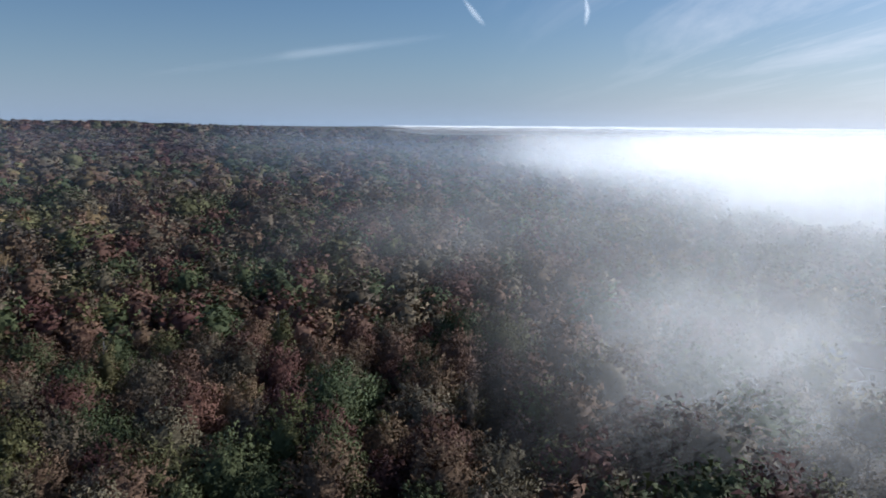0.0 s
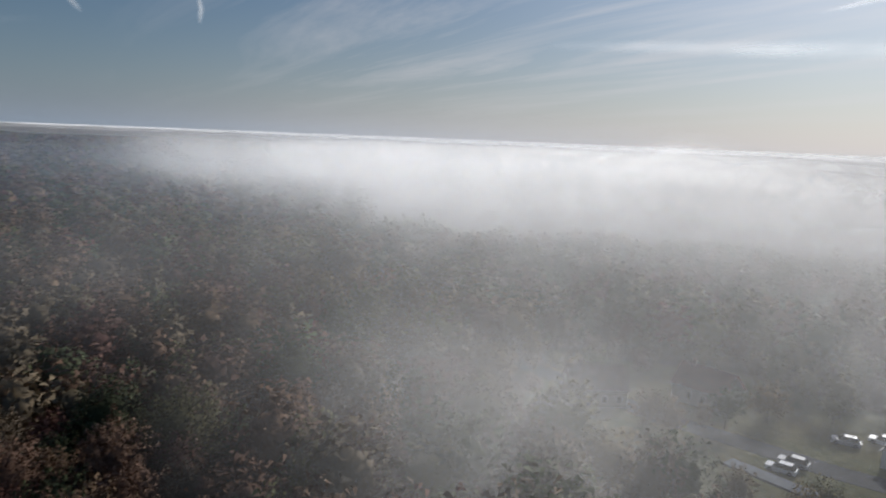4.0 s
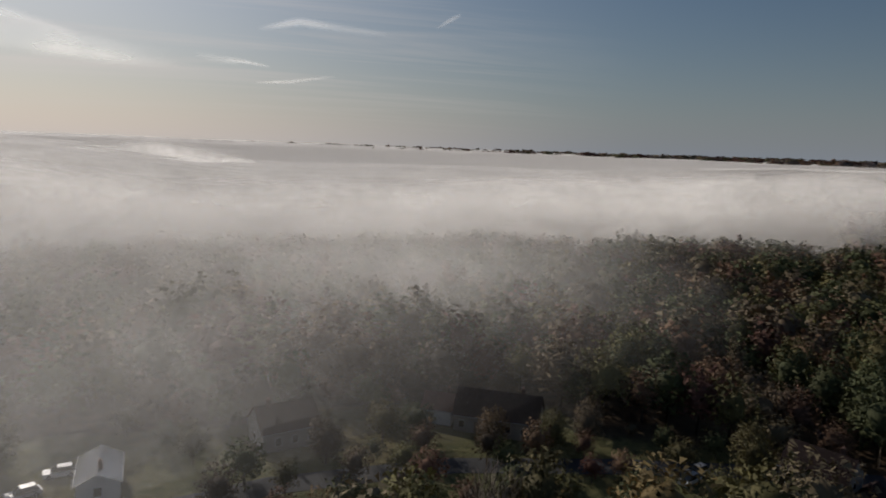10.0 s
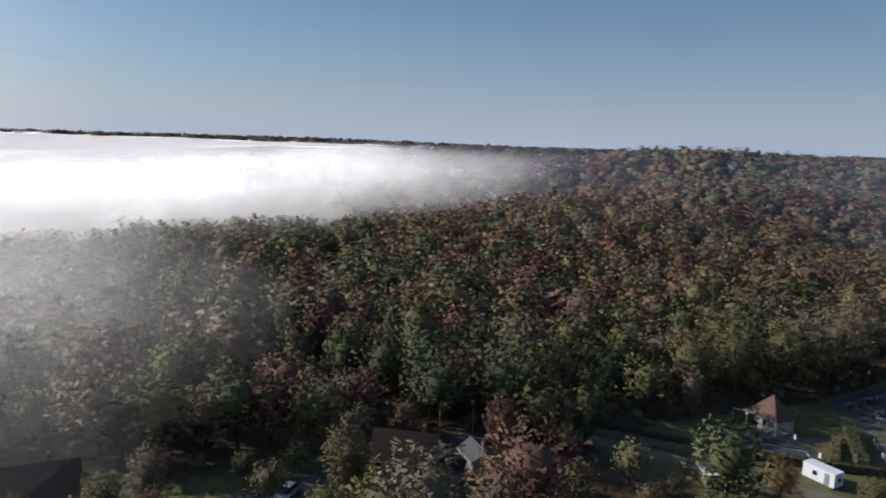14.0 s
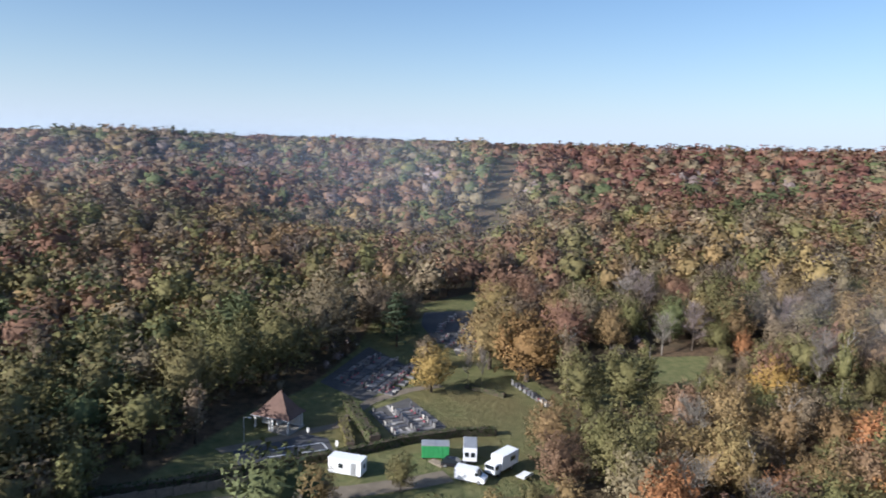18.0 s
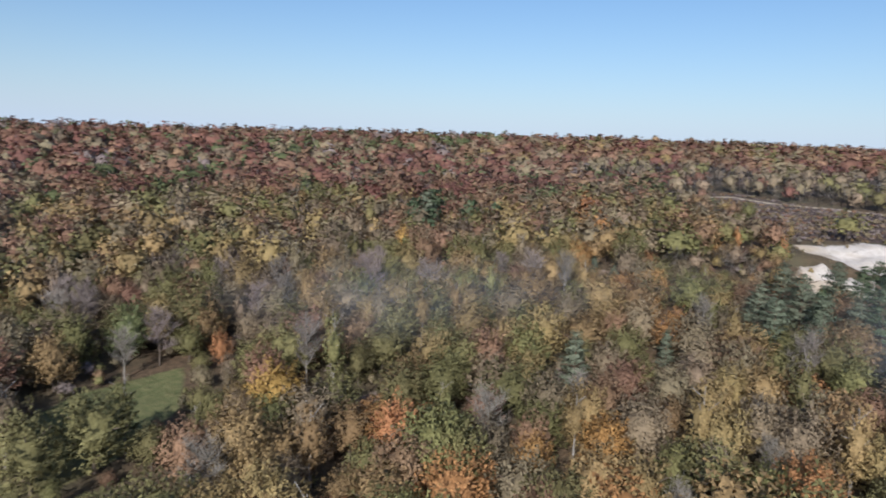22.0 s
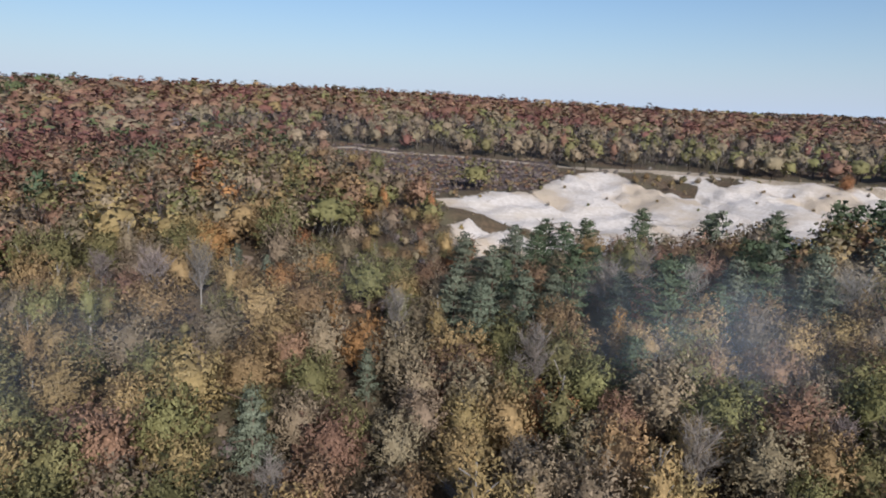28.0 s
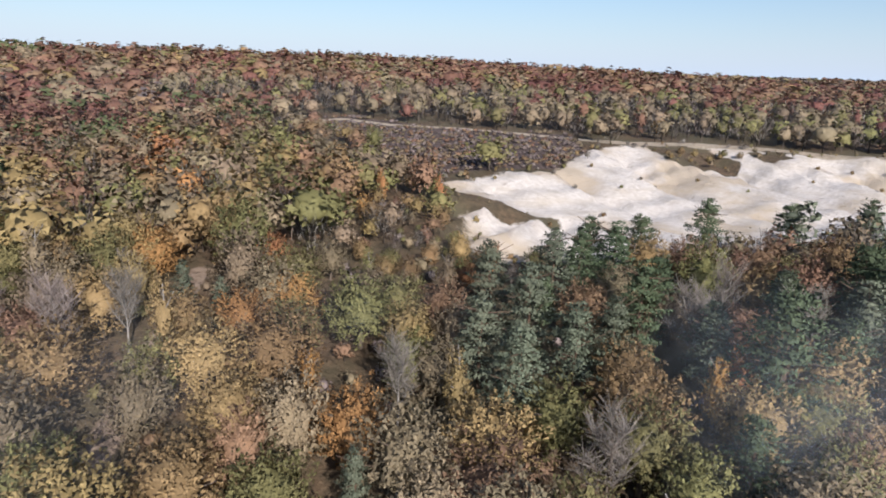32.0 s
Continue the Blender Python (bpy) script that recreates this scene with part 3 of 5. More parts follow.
ROUND = {"olive": "lime_tree", "green": "lime_tree", "ochre": "maple_tree", "yellow": "maple_tree", "gold": "maple_tree", "orange": "maple_tree", "rust": "beech_tree", "copper": "beech_tree", "brown": "hornbeam_tree"}
NAMES = {"round": "hornbeam_tree", "broad": "oak_tree", "slim": "birch_tree", "pine": "pine_tree", "bush": "bush", "bare": "bare_tree"}
TONES = {"olive": "olive-green", "green": "green", "ochre": "ochre-brown", "yellow": "bright yellow", "gold": "golden-brown", "orange": "orange", "rust": "rust-brown", "copper": "dark copper-red", "brown": "dull brown", "grey": "grey leafless", "mauve": "mauve-grey leafless", "pine": "dark green", "blue_pine": "blue-green"}
WHAT = {"round": "broadleaved tree with an uneven crown", "broad": "oak with a spreading crown", "slim": "slender birch with a narrow crown", "pine": "pine with layered boughs", "bush": "low bush among grass and litter", "bare": "tree with upright fine twigs"}
PLACED = []


def tree(kind, x, y, height, colour, wide=1.0, which=None, where="in the wood"):
    """One tree thing: an Empty at the foot with its trunk and its crown."""
    i = int(rng.integers(len(KINDS[kind]))) if which is None else which
    trunk, crown = KINDS[kind][i]
    z = float(ground_height(np.array([x]), np.array([y]))[0])
    called = ROUND.get(colour, "hornbeam_tree") if kind == "round" else NAMES[kind]
    e = new(called)
    # crowns that stand free hang nearly to the grass
    z -= 0.12 * height if kind in ("round", "broad") else 0.0
    e.location, e.scale = (x, y, z), (height * wide, height * wide, height * 1.08)
    e.rotation_euler = (0, 0, float(rng.uniform(0, 6.28)))
    e.empty_display_size = 0.3
    tagged(e, f"{TONES[colour]} {WHAT[kind]} {where}", "bush" if kind == "bush" else "tree", group=f"{called}s of the wood")
    for name, me in (("trunk", trunk), ("crown", crown)):
        ob = new(name, me)
        ob.parent = e
        if name != "trunk":
            ob.material_slots[0].link = "OBJECT"
            ob.material_slots[0].material = LEAF[colour]
    PLACED.append((x, y, height * wide * (0.33 if kind != "slim" else 0.14)))
    return e


def far_trees(spec, n_leaf, size):
    """Joined woods: rows of x, y, height, width, kind, colour index. Crowns of coarse clusters and a stem each."""
    cos, fs, ms, ns, at = [], [], [], [], 0
    protos = {}
    for k in ("round", "broad", "slim", "pine"):
        for i in range(6):
            r = np.random.default_rng(900 + i)
            p, v, way = crown_points(k, n_leaf, r)
            protos[k, i] = leaf_quads(p, v, size * (0.75 if k == "slim" else 1.0), r, way if n_leaf > 500 else None)
            if k != "pine":
                protos[k, i] = with_heart(protos[k, i], heart(k, np.random.default_rng(900 + i), n_leaf < 300))
    for i in range(6):
        r = np.random.default_rng(700 + i)
        n = int(n_leaf * 1.1)
        p, v, way = crown_points("round", n, r)
        way = v * 0.5 + np.array([0, 0, 1.0]) + r.normal(0, 0.25, (n, 3))
        way *= (r.uniform(0.1, 0.22, (n, 1)) / np.linalg.norm(way, axis=1)[:, None])
        across = np.cross(way, r.normal(0, 1, (n, 3)))
        across *= 0.16 * size / (np.linalg.norm(across, axis=1)[:, None] + 1e-9)
        co = np.stack([p - across - way / 2, p + across - way / 2, p + way / 2], 1).reshape(-1, 3)
        protos["bare", i] = (co, np.arange(3 * n).reshape(-1, 3), np.repeat(v * 0.8 + np.array([0, 0, 0.3]), 3, axis=0))
    stem = np.array([(-0.02, 0, -0.05), (0.02, 0, -0.05), (0.0, 0, 0.65), (0, -0.02, -0.05), (0, 0.02, -0.05), (0, 0.0, 0.65)])
    for row, (x, y, h, w, k, c) in enumerate(spec):
        co, f, soft = protos[k, row % 6]
        a = row * 2.399
        ca, sa_ = math.cos(a), math.sin(a)
        both = np.concatenate([co, stem])
        q = np.empty_like(both)
        q[:, 0], q[:, 1], q[:, 2] = (both[:, 0] * ca - both[:, 1] * sa_) * h * w, (both[:, 0] * sa_ + both[:, 1] * ca) * h * w, both[:, 2] * h
        ns.append(np.concatenate([np.stack([soft[:, 0] * ca - soft[:, 1] * sa_, soft[:, 0] * sa_ + soft[:, 1] * ca, soft[:, 2]], 1), stem * (30, 30, 0) + (0, 0, 0.1)]))
        cos.append(q + (x, y, 0)), fs.append(np.concatenate([f, np.array([(0, 1, 2), (3, 4, 5)]) + len(co)]) + at)
        ms.append(np.r_[np.full(len(f), c), (len(WOOD), len(WOOD))])
        at += len(both)
    co = np.concatenate(cos)
    xy = np.array([(s[0], s[1]) for s in spec])
    z = ground_height(xy[:, 0], xy[:, 1])
    co[:, 2] += np.repeat(z, [len(c) for c in cos])
    me = raw_mesh("woods", co, np.concatenate(fs), np.concatenate(ms), np.concatenate(ns))
    tones = np.random.default_rng(len(spec)).random(len(spec))
    me.attributes.new("tree_tone", "FLOAT", "POINT").data.foreach_set("value", np.repeat(tones, [len(c) for c in cos]).astype(np.float32))
    me.attributes.new("calm", "FLOAT", "POINT").data.foreach_set("value", np.full(len(co), 1.0 if n_leaf < 100 else 0.6 if n_leaf < 300 else 0.2, np.float32))
    for name in WOOD:
        me.materials.append(LEAF[name])
    me.materials.append(BARK)
    return me


WOOD = ["olive", "green", "ochre", "yellow", "orange", "rust", "copper", "brown", "grey", "mauve", "pine", "blue_pine"]


def patch(x, y, s, k=0.0):
    return noise.noise(Vector((x / s + k, y / s - k, k)))


PINES = [[(-34, 128), (-8, 118), (60, 128), (110, 180), (110, 226), (60, 200), (-4, 182), (-22, 172)], [(-175, 155), (-140, 150), (-135, 185), (-170, 190)]]


def choose(x, y, r, pines):
    """Species and colour at a place in the woods."""
    p, q = patch(x, y, 60), patch(x, y, 150, 7.3) + 0.5 * patch(x, y, 45, 3.1)
    u = r.random()
    far = math.hypot(x, y)
    if pines and u < 0.28:
        return ("pine", "blue_pine" if r.random() < 0.4 else "pine")
    u = r.random()
    if x > 30 and y < 110 and y > -60:  # the eastern slope: darker leaf colours stand in for its backlit shade
        w = (("rust", 0.28), ("brown", 0.24), ("copper", 0.18), ("green", 0.18), ("olive", 0.12))
    elif -178 < x < -40 and -100 < y < -45:  # tall limes and oaks south of the burial ground
        w = (("olive", 0.42), ("green", 0.22), ("brown", 0.24), ("ochre", 0.12))
    elif y < -92 and x > -190:  # the southern slope, its backlit darkness put into the leaf colours
        w = (("green", 0.3), ("olive", 0.22), ("brown", 0.2), ("rust", 0.16), ("copper", 0.08), ("ochre", 0.04))
    elif y > 350 and -200 < x < 330 and far < 470:  # grey poles and thickets behind the sand
        w = (("grey", 0.34), ("mauve", 0.2), ("brown", 0.28), ("olive", 0.12), ("copper", 0.06))
    elif y > 350 and -300 < x < 500:  # the dark beech ridge to the north
        w = (("copper", 0.36), ("rust", 0.3), ("brown", 0.2), ("ochre", 0.08), ("olive", 0.06))
    elif x < -120 and -190 < y < 190 and 130 < far <= 300:  # the western slope
        w = (("brown", 0.3), ("rust", 0.17), ("olive", 0.24), ("ochre", 0.15), ("mauve", 0.1), ("grey", 0.04))
    elif x < -150 and y > 60 and far > 210:  # dark copper and mauve above the gully
        w = (("copper", 0.36), ("rust", 0.22), ("mauve", 0.12), ("brown", 0.18), ("green", 0.12))
    elif -108 < x < -40 and -28 < y < 62:  # sunny thicket below the meadow
        w = (("olive", 0.36), ("ochre", 0.27), ("brown", 0.14), ("rust", 0.06), ("orange", 0.05), ("yellow", 0.03), ("grey", 0.09))
    elif far > 300 and q > 0.0:
        w = (("copper", 0.22), ("rust", 0.3), ("mauve", 0.1), ("brown", 0.26), ("green", 0.12))
    elif far > 300:
        w = (("rust", 0.22), ("ochre", 0.06), ("brown", 0.36), ("mauve", 0.1), ("olive", 0.12), ("green", 0.14))
    elif x < 10 and y > 20 and far < 230 and p > -0.2:  # light, half bare growth below the ridge
        w = (("grey", 0.07), ("mauve", 0.04), ("ochre", 0.25), ("brown", 0.26), ("olive", 0.26), ("rust", 0.08), ("orange", 0.04))
    elif p > 0.12:
        w = (("grey", 0.08), ("rust", 0.1), ("brown", 0.34), ("mauve", 0.06), ("ochre", 0.2), ("olive", 0.22))
    elif p < -0.15:
        w = (("olive", 0.44), ("green", 0.1), ("ochre", 0.28), ("orange", 0.03), ("rust", 0.15))
    else:
        w = (("ochre", 0.28), ("brown", 0.24), ("olive", 0.26), ("rust", 0.1), ("orange", 0.03), ("copper", 0.015), ("grey", 0.075))
    for name, share in w:
        if u < share:
            break
        u -= share
    if name in ("grey", "mauve"):
        return ("bare" if (far < 360 or r.random() < 0.75 or (y > 350 and far < 470)) else "round", name)
    v = r.random()
    if y > 350 and -200 < x < 330 and far < 470:
        return ("slim" if v < 0.12 else "round", name)
    return ("slim" if (v < 0.1 and far < 300 and name in ("ochre", "yellow", "orange", "olive", "brown")) else "broad" if v > 0.68 else "round", name)


def free(x, y):
    """Where the wood grows."""
    ok = np.ones(x.shape, bool)
    for poly in (QUARRY, HEATH, CLEARING, MEADOW, UPPER_LAWN, FARM):
        ok &= ~inside(poly, x, y)
    ok &= off_line(QUARRY + QUARRY[:1], x, y) > 5
    return ok & (off_line(TRACK, x, y) > 4) & (off_line(FOOTPATH, x, y) > 3) & (off_line(RIDE, x, y) > np.where(x < -500, 22, 10))


# room round the houses
HOUSES = [(-18, -94, 8), (-24, -90, 5), (-31, -90, 5), (22, -121, 10), (31, -126, 6), (13, -231, 8), (-4, -225, 8), (58, -119, 7), (124, -84, 8), (119, -71, 8), (113, -101, 8), (81, -106, 8), (86, -92, 12)]
# trees below meadow, gully and heath, kept lower to leave these in view
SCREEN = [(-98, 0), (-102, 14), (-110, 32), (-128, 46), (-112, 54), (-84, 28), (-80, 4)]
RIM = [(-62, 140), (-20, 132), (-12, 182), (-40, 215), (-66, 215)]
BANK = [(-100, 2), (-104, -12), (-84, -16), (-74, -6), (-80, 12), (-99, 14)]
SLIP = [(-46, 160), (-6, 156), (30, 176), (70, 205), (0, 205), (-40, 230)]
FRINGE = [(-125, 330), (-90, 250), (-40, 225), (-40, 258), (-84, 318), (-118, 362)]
# young growth and gardens
LOW = [(-66, -14), (-62, -40), (-48, -60), (-50, -88), (-20, -74), (40, -84), (66, -62), (40, -55), (-10, -62), (-30, -20), (-48, -4)]
CORE = [(0, 0), (45, 4), (59, -20), (27, -50), (-10, -38), (-25, -5), (-32, 40)]
# trees that stand out, by place: x, y, room kept round them
SPECIALS = []
for kind, x, y, height, colour, wide, where in (
    ("round", -109, -31.5, 11.5, "gold", 1.3, "by the graves"),
    ("broad", -116.5, -8.5, 19, "gold", 1.25, "by the meadow"),
    ("broad", -124, -16, 18, "ochre", 1.15, "by the meadow"),
    ("round", -133, -9, 15, "ochre", 1.1, "by the meadow"),
    ("broad", -136, 6, 16, "rust", 1.1, "behind the meadow"),
    ("round", -142, 26, 14, "olive", 1.0, "behind the meadow"),
    ("round", -139, 36, 15, "green", 1.0, "behind the meadow"),
    ("broad", -135, 18, 14, "ochre", 0.9, "behind the meadow"),
    ("pine", -137, -37, 13, "pine", 1.2, "by the graves"),
    ("round", -123, -31, 9, "brown", 1.0, "by the graves"),
    ("round", -172, -40, 12, "yellow", 0.9, "above the graves"),
    ("bare", -114.6, -22.6, 8.5, "grey", 0.6, "on the lawn"),
    ("bare", -114, -19.6, 8.5, "grey", 0.6, "on the lawn"),
    ("broad", -104, -72, 19, "olive", 1.25, "behind the pavilion"),
    ("broad", -114, -64, 20, "olive", 1.25, "behind the pavilion"),
    ("broad", -126, -57, 20, "brown", 1.25, "by the graves"),
    ("round", -140, -53, 20, "brown", 1.1, "by the graves"),
    ("round", -91, -78, 18, "olive", 1.2, "behind the pavilion"),
    ("round", -60, -53, 8, "ochre", 1.2, "by the track"),
    ("round", -66, -41, 7, "olive", 1.1, "by the track"),
    ("round", -57, -60, 6, "olive", 1.1, "by the track"),
    ("round", -8.4, -96, 13, "olive", 0.85, "by the house"),
    ("round", -122, 47, 9, "orange", 0.9, "in the thicket"),
    ("round", -46, 46, 12, "orange", 0.9, "in the wood"),
    ("broad", -39, 57, 13, "yellow", 0.95, "in the wood"),
    ("broad", -62, 72, 14, "ochre", 0.95, "in the wood"),
    ("pine", -55, 79, 13, "blue_pine", 0.9, "in the wood"),
    ("slim", -44, 222, 9, "orange", 1.2, "by the sand"),
    ("slim", -59, 219, 9, "orange", 1.1, "near the sand"),
    ("broad", -75, 304, 11, "olive", 0.9, "on the heath"),
    ("round", 48, 380, 8, "yellow", 1.5, "behind the sand"),
    ("round", 134, 326, 9, "orange", 1.2, "by the sand"),
    ("round", -37, -90, 12, "rust", 0.8, "by the house"),
    ("round", 17, -111, 8, "olive", 1.1, "before the long house"),
    ("round", 26, -113, 8, "ochre", 1.1, "before the long house"),
    ("round", 10, -113, 9, "brown", 1.0, "beside the long house"),
    ("round", -14, -86, 8, "olive", 1.1, "before the house"),
    ("round", -23, -83, 8, "brown", 1.1, "before the house"),
    ("round", 52, -110, 8, "brown", 1.1, "in a garden"),
    ("broad", -148, -40, 17, "brown", 1.2, "south of the upper yard"),
    ("broad", -160, -37, 16, "olive", 1.2, "south of the upper yard"),
    ("round", -152, -33, 13, "brown", 1.2, "beside the upper yard"),
    ("round", -139, -14, 12, "ochre", 1.2, "beside the upper yard"),
    ("broad", -158, -7, 15, "ochre", 1.2, "above the upper yard"),
    ("broad", -170, -4, 15, "rust", 1.2, "above the upper yard"),
    ("round", -143, 133, 13, "yellow", 0.6, "before the pines"),
):
    tree(kind, x, y, height, colour, wide, None, where)
    SPECIALS.append((x, y, height * wide * 0.3))
# trees that stand out in the wood below the sand: colour, kind, height, places
for colour, kind, height, wide, places in (
    ("blue_pine", "pine", 12.5, 1.2, ((-32, 127), (-27, 119), (-19, 129), (-31, 148), (-25, 138), (-20, 156), (-13, 134))),
    ("blue_pine", "pine", 9.5, 0.85, ((-79, 141), (-71, 136), (-44, 100), (-57, 84))),
    ("pine", "pine", 12, 1.25, ((-8, 165), (-2, 155), (-1, 177), (-12, 170), (36, 197), (56, 202), (15, 188), (18, 152), (-2, 108), (18, 130), (38, 164))),
    ("rust", "round", 12, 1.25, ((-16, 145), (13, 167), (7, 174), (35, 179), (21, 173), (-38, 142))),
    ("orange", "broad", 13, 1.0, ((-46, 109),)),
    ("ochre", "broad", 13.5, 1.25, ((-67, 119), (-60, 110), (-59, 123), (-85, 114), (-13, 116), (-30, 108), (-62, 98))),
    ("olive", "broad", 13, 1.1, ((-52, 98), (-75, 96), (-50, 136), (-63, 148), (-88, 32), (-85, 43), (-78, 54))),
    ("rust", "round", 12, 1.1, ((-61, 56), (-88, 15))),
    ("grey", "bare", 13, 1.1, ((8, 152), (-42, 118), (-1, 138), (-18, 104))),
    ("yellow", "slim", 11, 1.2, ((-53, 117), (-2, 122))),
):
    for x, y in places:
        tree(kind, x, y, height * (0.9 + 0.2 * ((x * 7 + y * 3) % 10) / 10), colour, wide, None, "below the sand" if y > 90 else "in the wood")
        SPECIALS.append((x, y, height * wide * 0.27))

# the woods on a jittered grid, thinned with distance
near, under, close, mid, wide_off = [], [], [], [], []
r2 = random.Random(11)
step = 7.3
iy, ix = np.meshgrid(np.arange(-160, 160), np.arange(-160, 160))
ax = (ix.ravel() + rng.uniform(-0.37, 0.37, ix.size)) * step
ay = (iy.ravel() + rng.uniform(-0.37, 0.37, ix.size)) * step
au = rng.random(ix.size)
afar = np.hypot(ax - 5, ay - 10)
aaz = np.degrees(np.arctan2(ax, ay)) % 360
ok = (afar < 1000) & ~((afar > 240) & (au > np.where((ay > 350) & (np.abs(ax - 65) < 265) & (afar < 470), 0.95, 0.66))) & ~((afar > 400) & (au > np.where((ay > 350) & (np.abs(ax - 65) < 265) & (afar < 470), 0.95, 0.44))) & ~((afar > 560) & (au > 0.3)) & ~((aaz > 112) & (aaz < 216) & (afar > 330))
ax, ay, au, afar = ax[ok], ay[ok], au[ok], afar[ok]
ok = free(ax, ay) & ~(inside(VILLAGE, ax, ay) & (rng.random(ax.size) > 0.85))
for a, b, c in SPECIALS + HOUSES:
    ok &= np.hypot(ax - a, ay - b) > c + 2.0
ax, ay, afar = ax[ok], ay[ok], afar[ok]
pine_here = inside(PINES[0], ax, ay) | inside(PINES[1], ax, ay)
core_off, az_ground = off_line(CORE + CORE[:1], ax, ay), land(ax, ay)
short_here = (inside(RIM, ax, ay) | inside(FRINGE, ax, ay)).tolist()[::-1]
low_here = (inside(LOW, ax, ay) | inside(VILLAGE, ax, ay)).tolist()[::-1]
for x, y, far, pines, d, gz in zip(ax.tolist(), ay.tolist(), afar.tolist(), pine_here.tolist(), core_off.tolist(), az_ground.tolist()):
    kind, colour = choose(x, y, r2, pines)
    height = r2.uniform(9.5, 16) * (1.22 if r2.random() < 0.06 else 1.0) * (1.2 if kind == "pine" else 0.9 if kind == "bare" else 0.95 if kind == "broad" else 1.0)
    if far > 240:
        height = 7 + 0.58 * height
    if low_here.pop():
        height *= 0.5
    if inside(BANK, x, y):
        height *= 0.4
    if inside(SLIP, x, y):
        height *= 0.82
    if inside(SCREEN, x, y):
        height *= min(1.0, 0.3 + float(off_line(MEADOW + MEADOW[:1], x, y)) / 26)
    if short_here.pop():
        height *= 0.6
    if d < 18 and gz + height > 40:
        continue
    az = math.degrees(math.atan2(x, y)) % 360
    seen = (66 < far < 215 and (az > 255 or az < 32 or 48 < az < 98)) or (44 < far <= 66 and (az > 255 or az < 32))
    (near if seen else under if far <= 38 else close if far < 150 else mid if far < 330 else wide_off).append((x, y, height, r2.uniform(0.98, 1.34), kind, colour, d))
near.sort(key=lambda s: math.hypot(s[0] + 15, s[1] - 15))
spill = near[620:]
for x, y, h, w, kind, colour, d in near[:620]:
    tree(kind, x, y, h, colour, w)


def row(s):
    x, y, h, w, kind, colour, d = s
    if y > 350 and -200 < x < 330 and math.hypot(x, y) < 470:
        return (x, y, h * 0.85, w * (1.5 if kind == "slim" else 1.1), kind, WOOD.index(colour))
    return (x, y, h, w * (1.05 if math.hypot(x, y) < 240 else 1.25 if math.hypot(x, y) < 400 else 1.45 if math.hypot(x, y) < 560 else 1.8), kind, WOOD.index(colour))


tagged(new("near_woods", far_trees([row(s) for s in close], 900, 0.02)), "mixed autumn trees round the village and lane", "woods", kind="stuff")
woods = tagged(new("woods", far_trees([row(s) for s in spill + mid], 330, 0.03)), "dense mixed autumn woodland in ochre, rust and olive", "woods", kind="stuff")
far_wood = tagged(new("far_woods", far_trees([row(s) for s in under + wide_off], 76, 0.052)), "distant wooded ridge in rust, copper and brown", "woods", kind="stuff")

# thicket under the nearer trees
ux, uy = rng.uniform(-190, 90, 2200), rng.uniform(-120, 230, 2200)
ok = free(ux, uy) & (np.hypot(ux - 5, uy - 5) > 70) & (np.hypot(ux - 5, uy - 5) < 230)
for poly in (VILLAGE, BANK, SCREEN, LOW):
    ok &= ~inside(poly, ux, uy)
low_growth = [(x, y, r2.uniform(1.8, 3.8), r2.uniform(1.0, 1.6), "round", WOOD.index(r2.choice(["olive", "brown", "rust", "brown", "mauve"]))) for x, y in zip(ux[ok].tolist(), uy[ok].tolist())]
tagged(new("undergrowth", far_trees(low_growth, 110, 0.05)), "low brown and olive thicket under the trees", "undergrowth", kind="stuff")

# woods beyond, too far to tell tree from tree: coarse crowns along the skyline
skyline = []
for i in range(5200):
    az, r = r2.uniform(0, 360), r2.uniform(1000, 2300)
    x, y = r * math.sin(math.radians(az)), r * math.cos(math.radians(az))
    if off_line(RIDE, x, y) < 50 or (100 < az < 158) or inside([(-980, 170), (-1120, 190), (-1150, 320), (-1000, 300)], x, y):
        continue
    # mauve among the crowns puts the bluish distance haze into their colour
    skyline.append((x, y, r2.uniform(12, 18), r2.uniform(1.6, 2.6), "broad", WOOD.index(r2.choice(["brown", "rust", "copper", "mauve", "olive"])), 0))
tagged(new("skyline_woods", far_trees([s[:6] for s in skyline], 46, 0.12)), "hazy far woods on the horizon", "woods", kind="stuff")



# ---------------------------------------------------------------- the fog
SHORE = [(900, -20), (420, -52), (300, -78), (200, -74), (140, -58), (104, -48), (82, -60), (72, -76), (66, -92), (45, -112), (26, -155), (6, -195), (-40, -228), (-85, -240), (-140, -248), (-294, -266), (-430, -318), (-600, -390), (-900, -600)]
FOG = SHORE + [(-1500, -1500), (0, -3500), (3000, -2500), (3800, -600), (2200, 150)]


def fog_depth(x, y):
    d = off_line(SHORE, x, y)
    return np.where(inside(FOG, x, y), d, -d)


def puffs(x, y):
    """Heaps on the fog's top."""
    z = np.zeros(np.shape(x))
    for px, py, up, s in ((186, -180, 6, 11), (200, -188, 4.5, 9), (172, -178, 3.5, 9), (132, -545, 7, 22), (156, -552, 5, 16), (108, -540, 4, 16), (60, -640, 4, 18), (-60, -760, 4, 20), (-180, -700, 4, 18), (330, -330, 4, 16), (250, -240, 3, 10)):
        z = z + up * np.exp(-((x - px) ** 2 + (y - py) ** 2) / (2 * s * s))
    return z


def fog_top(x, y):
    """The fog stands low to the south and heaps up to the east."""
    k = np.clip((x - 20 + 0.15 * (y + 100)) / 170, 0, 1)
    far = np.clip((np.hypot(x, y) - 250) / 700, 0, 1)
    low = 36.0 + 17.0 * far + 14.0 * np.exp(-((x + 390) ** 2 + (y + 370) ** 2) / 33800.0)
    return low + (56.0 - low) * k * k * (3 - 2 * k)


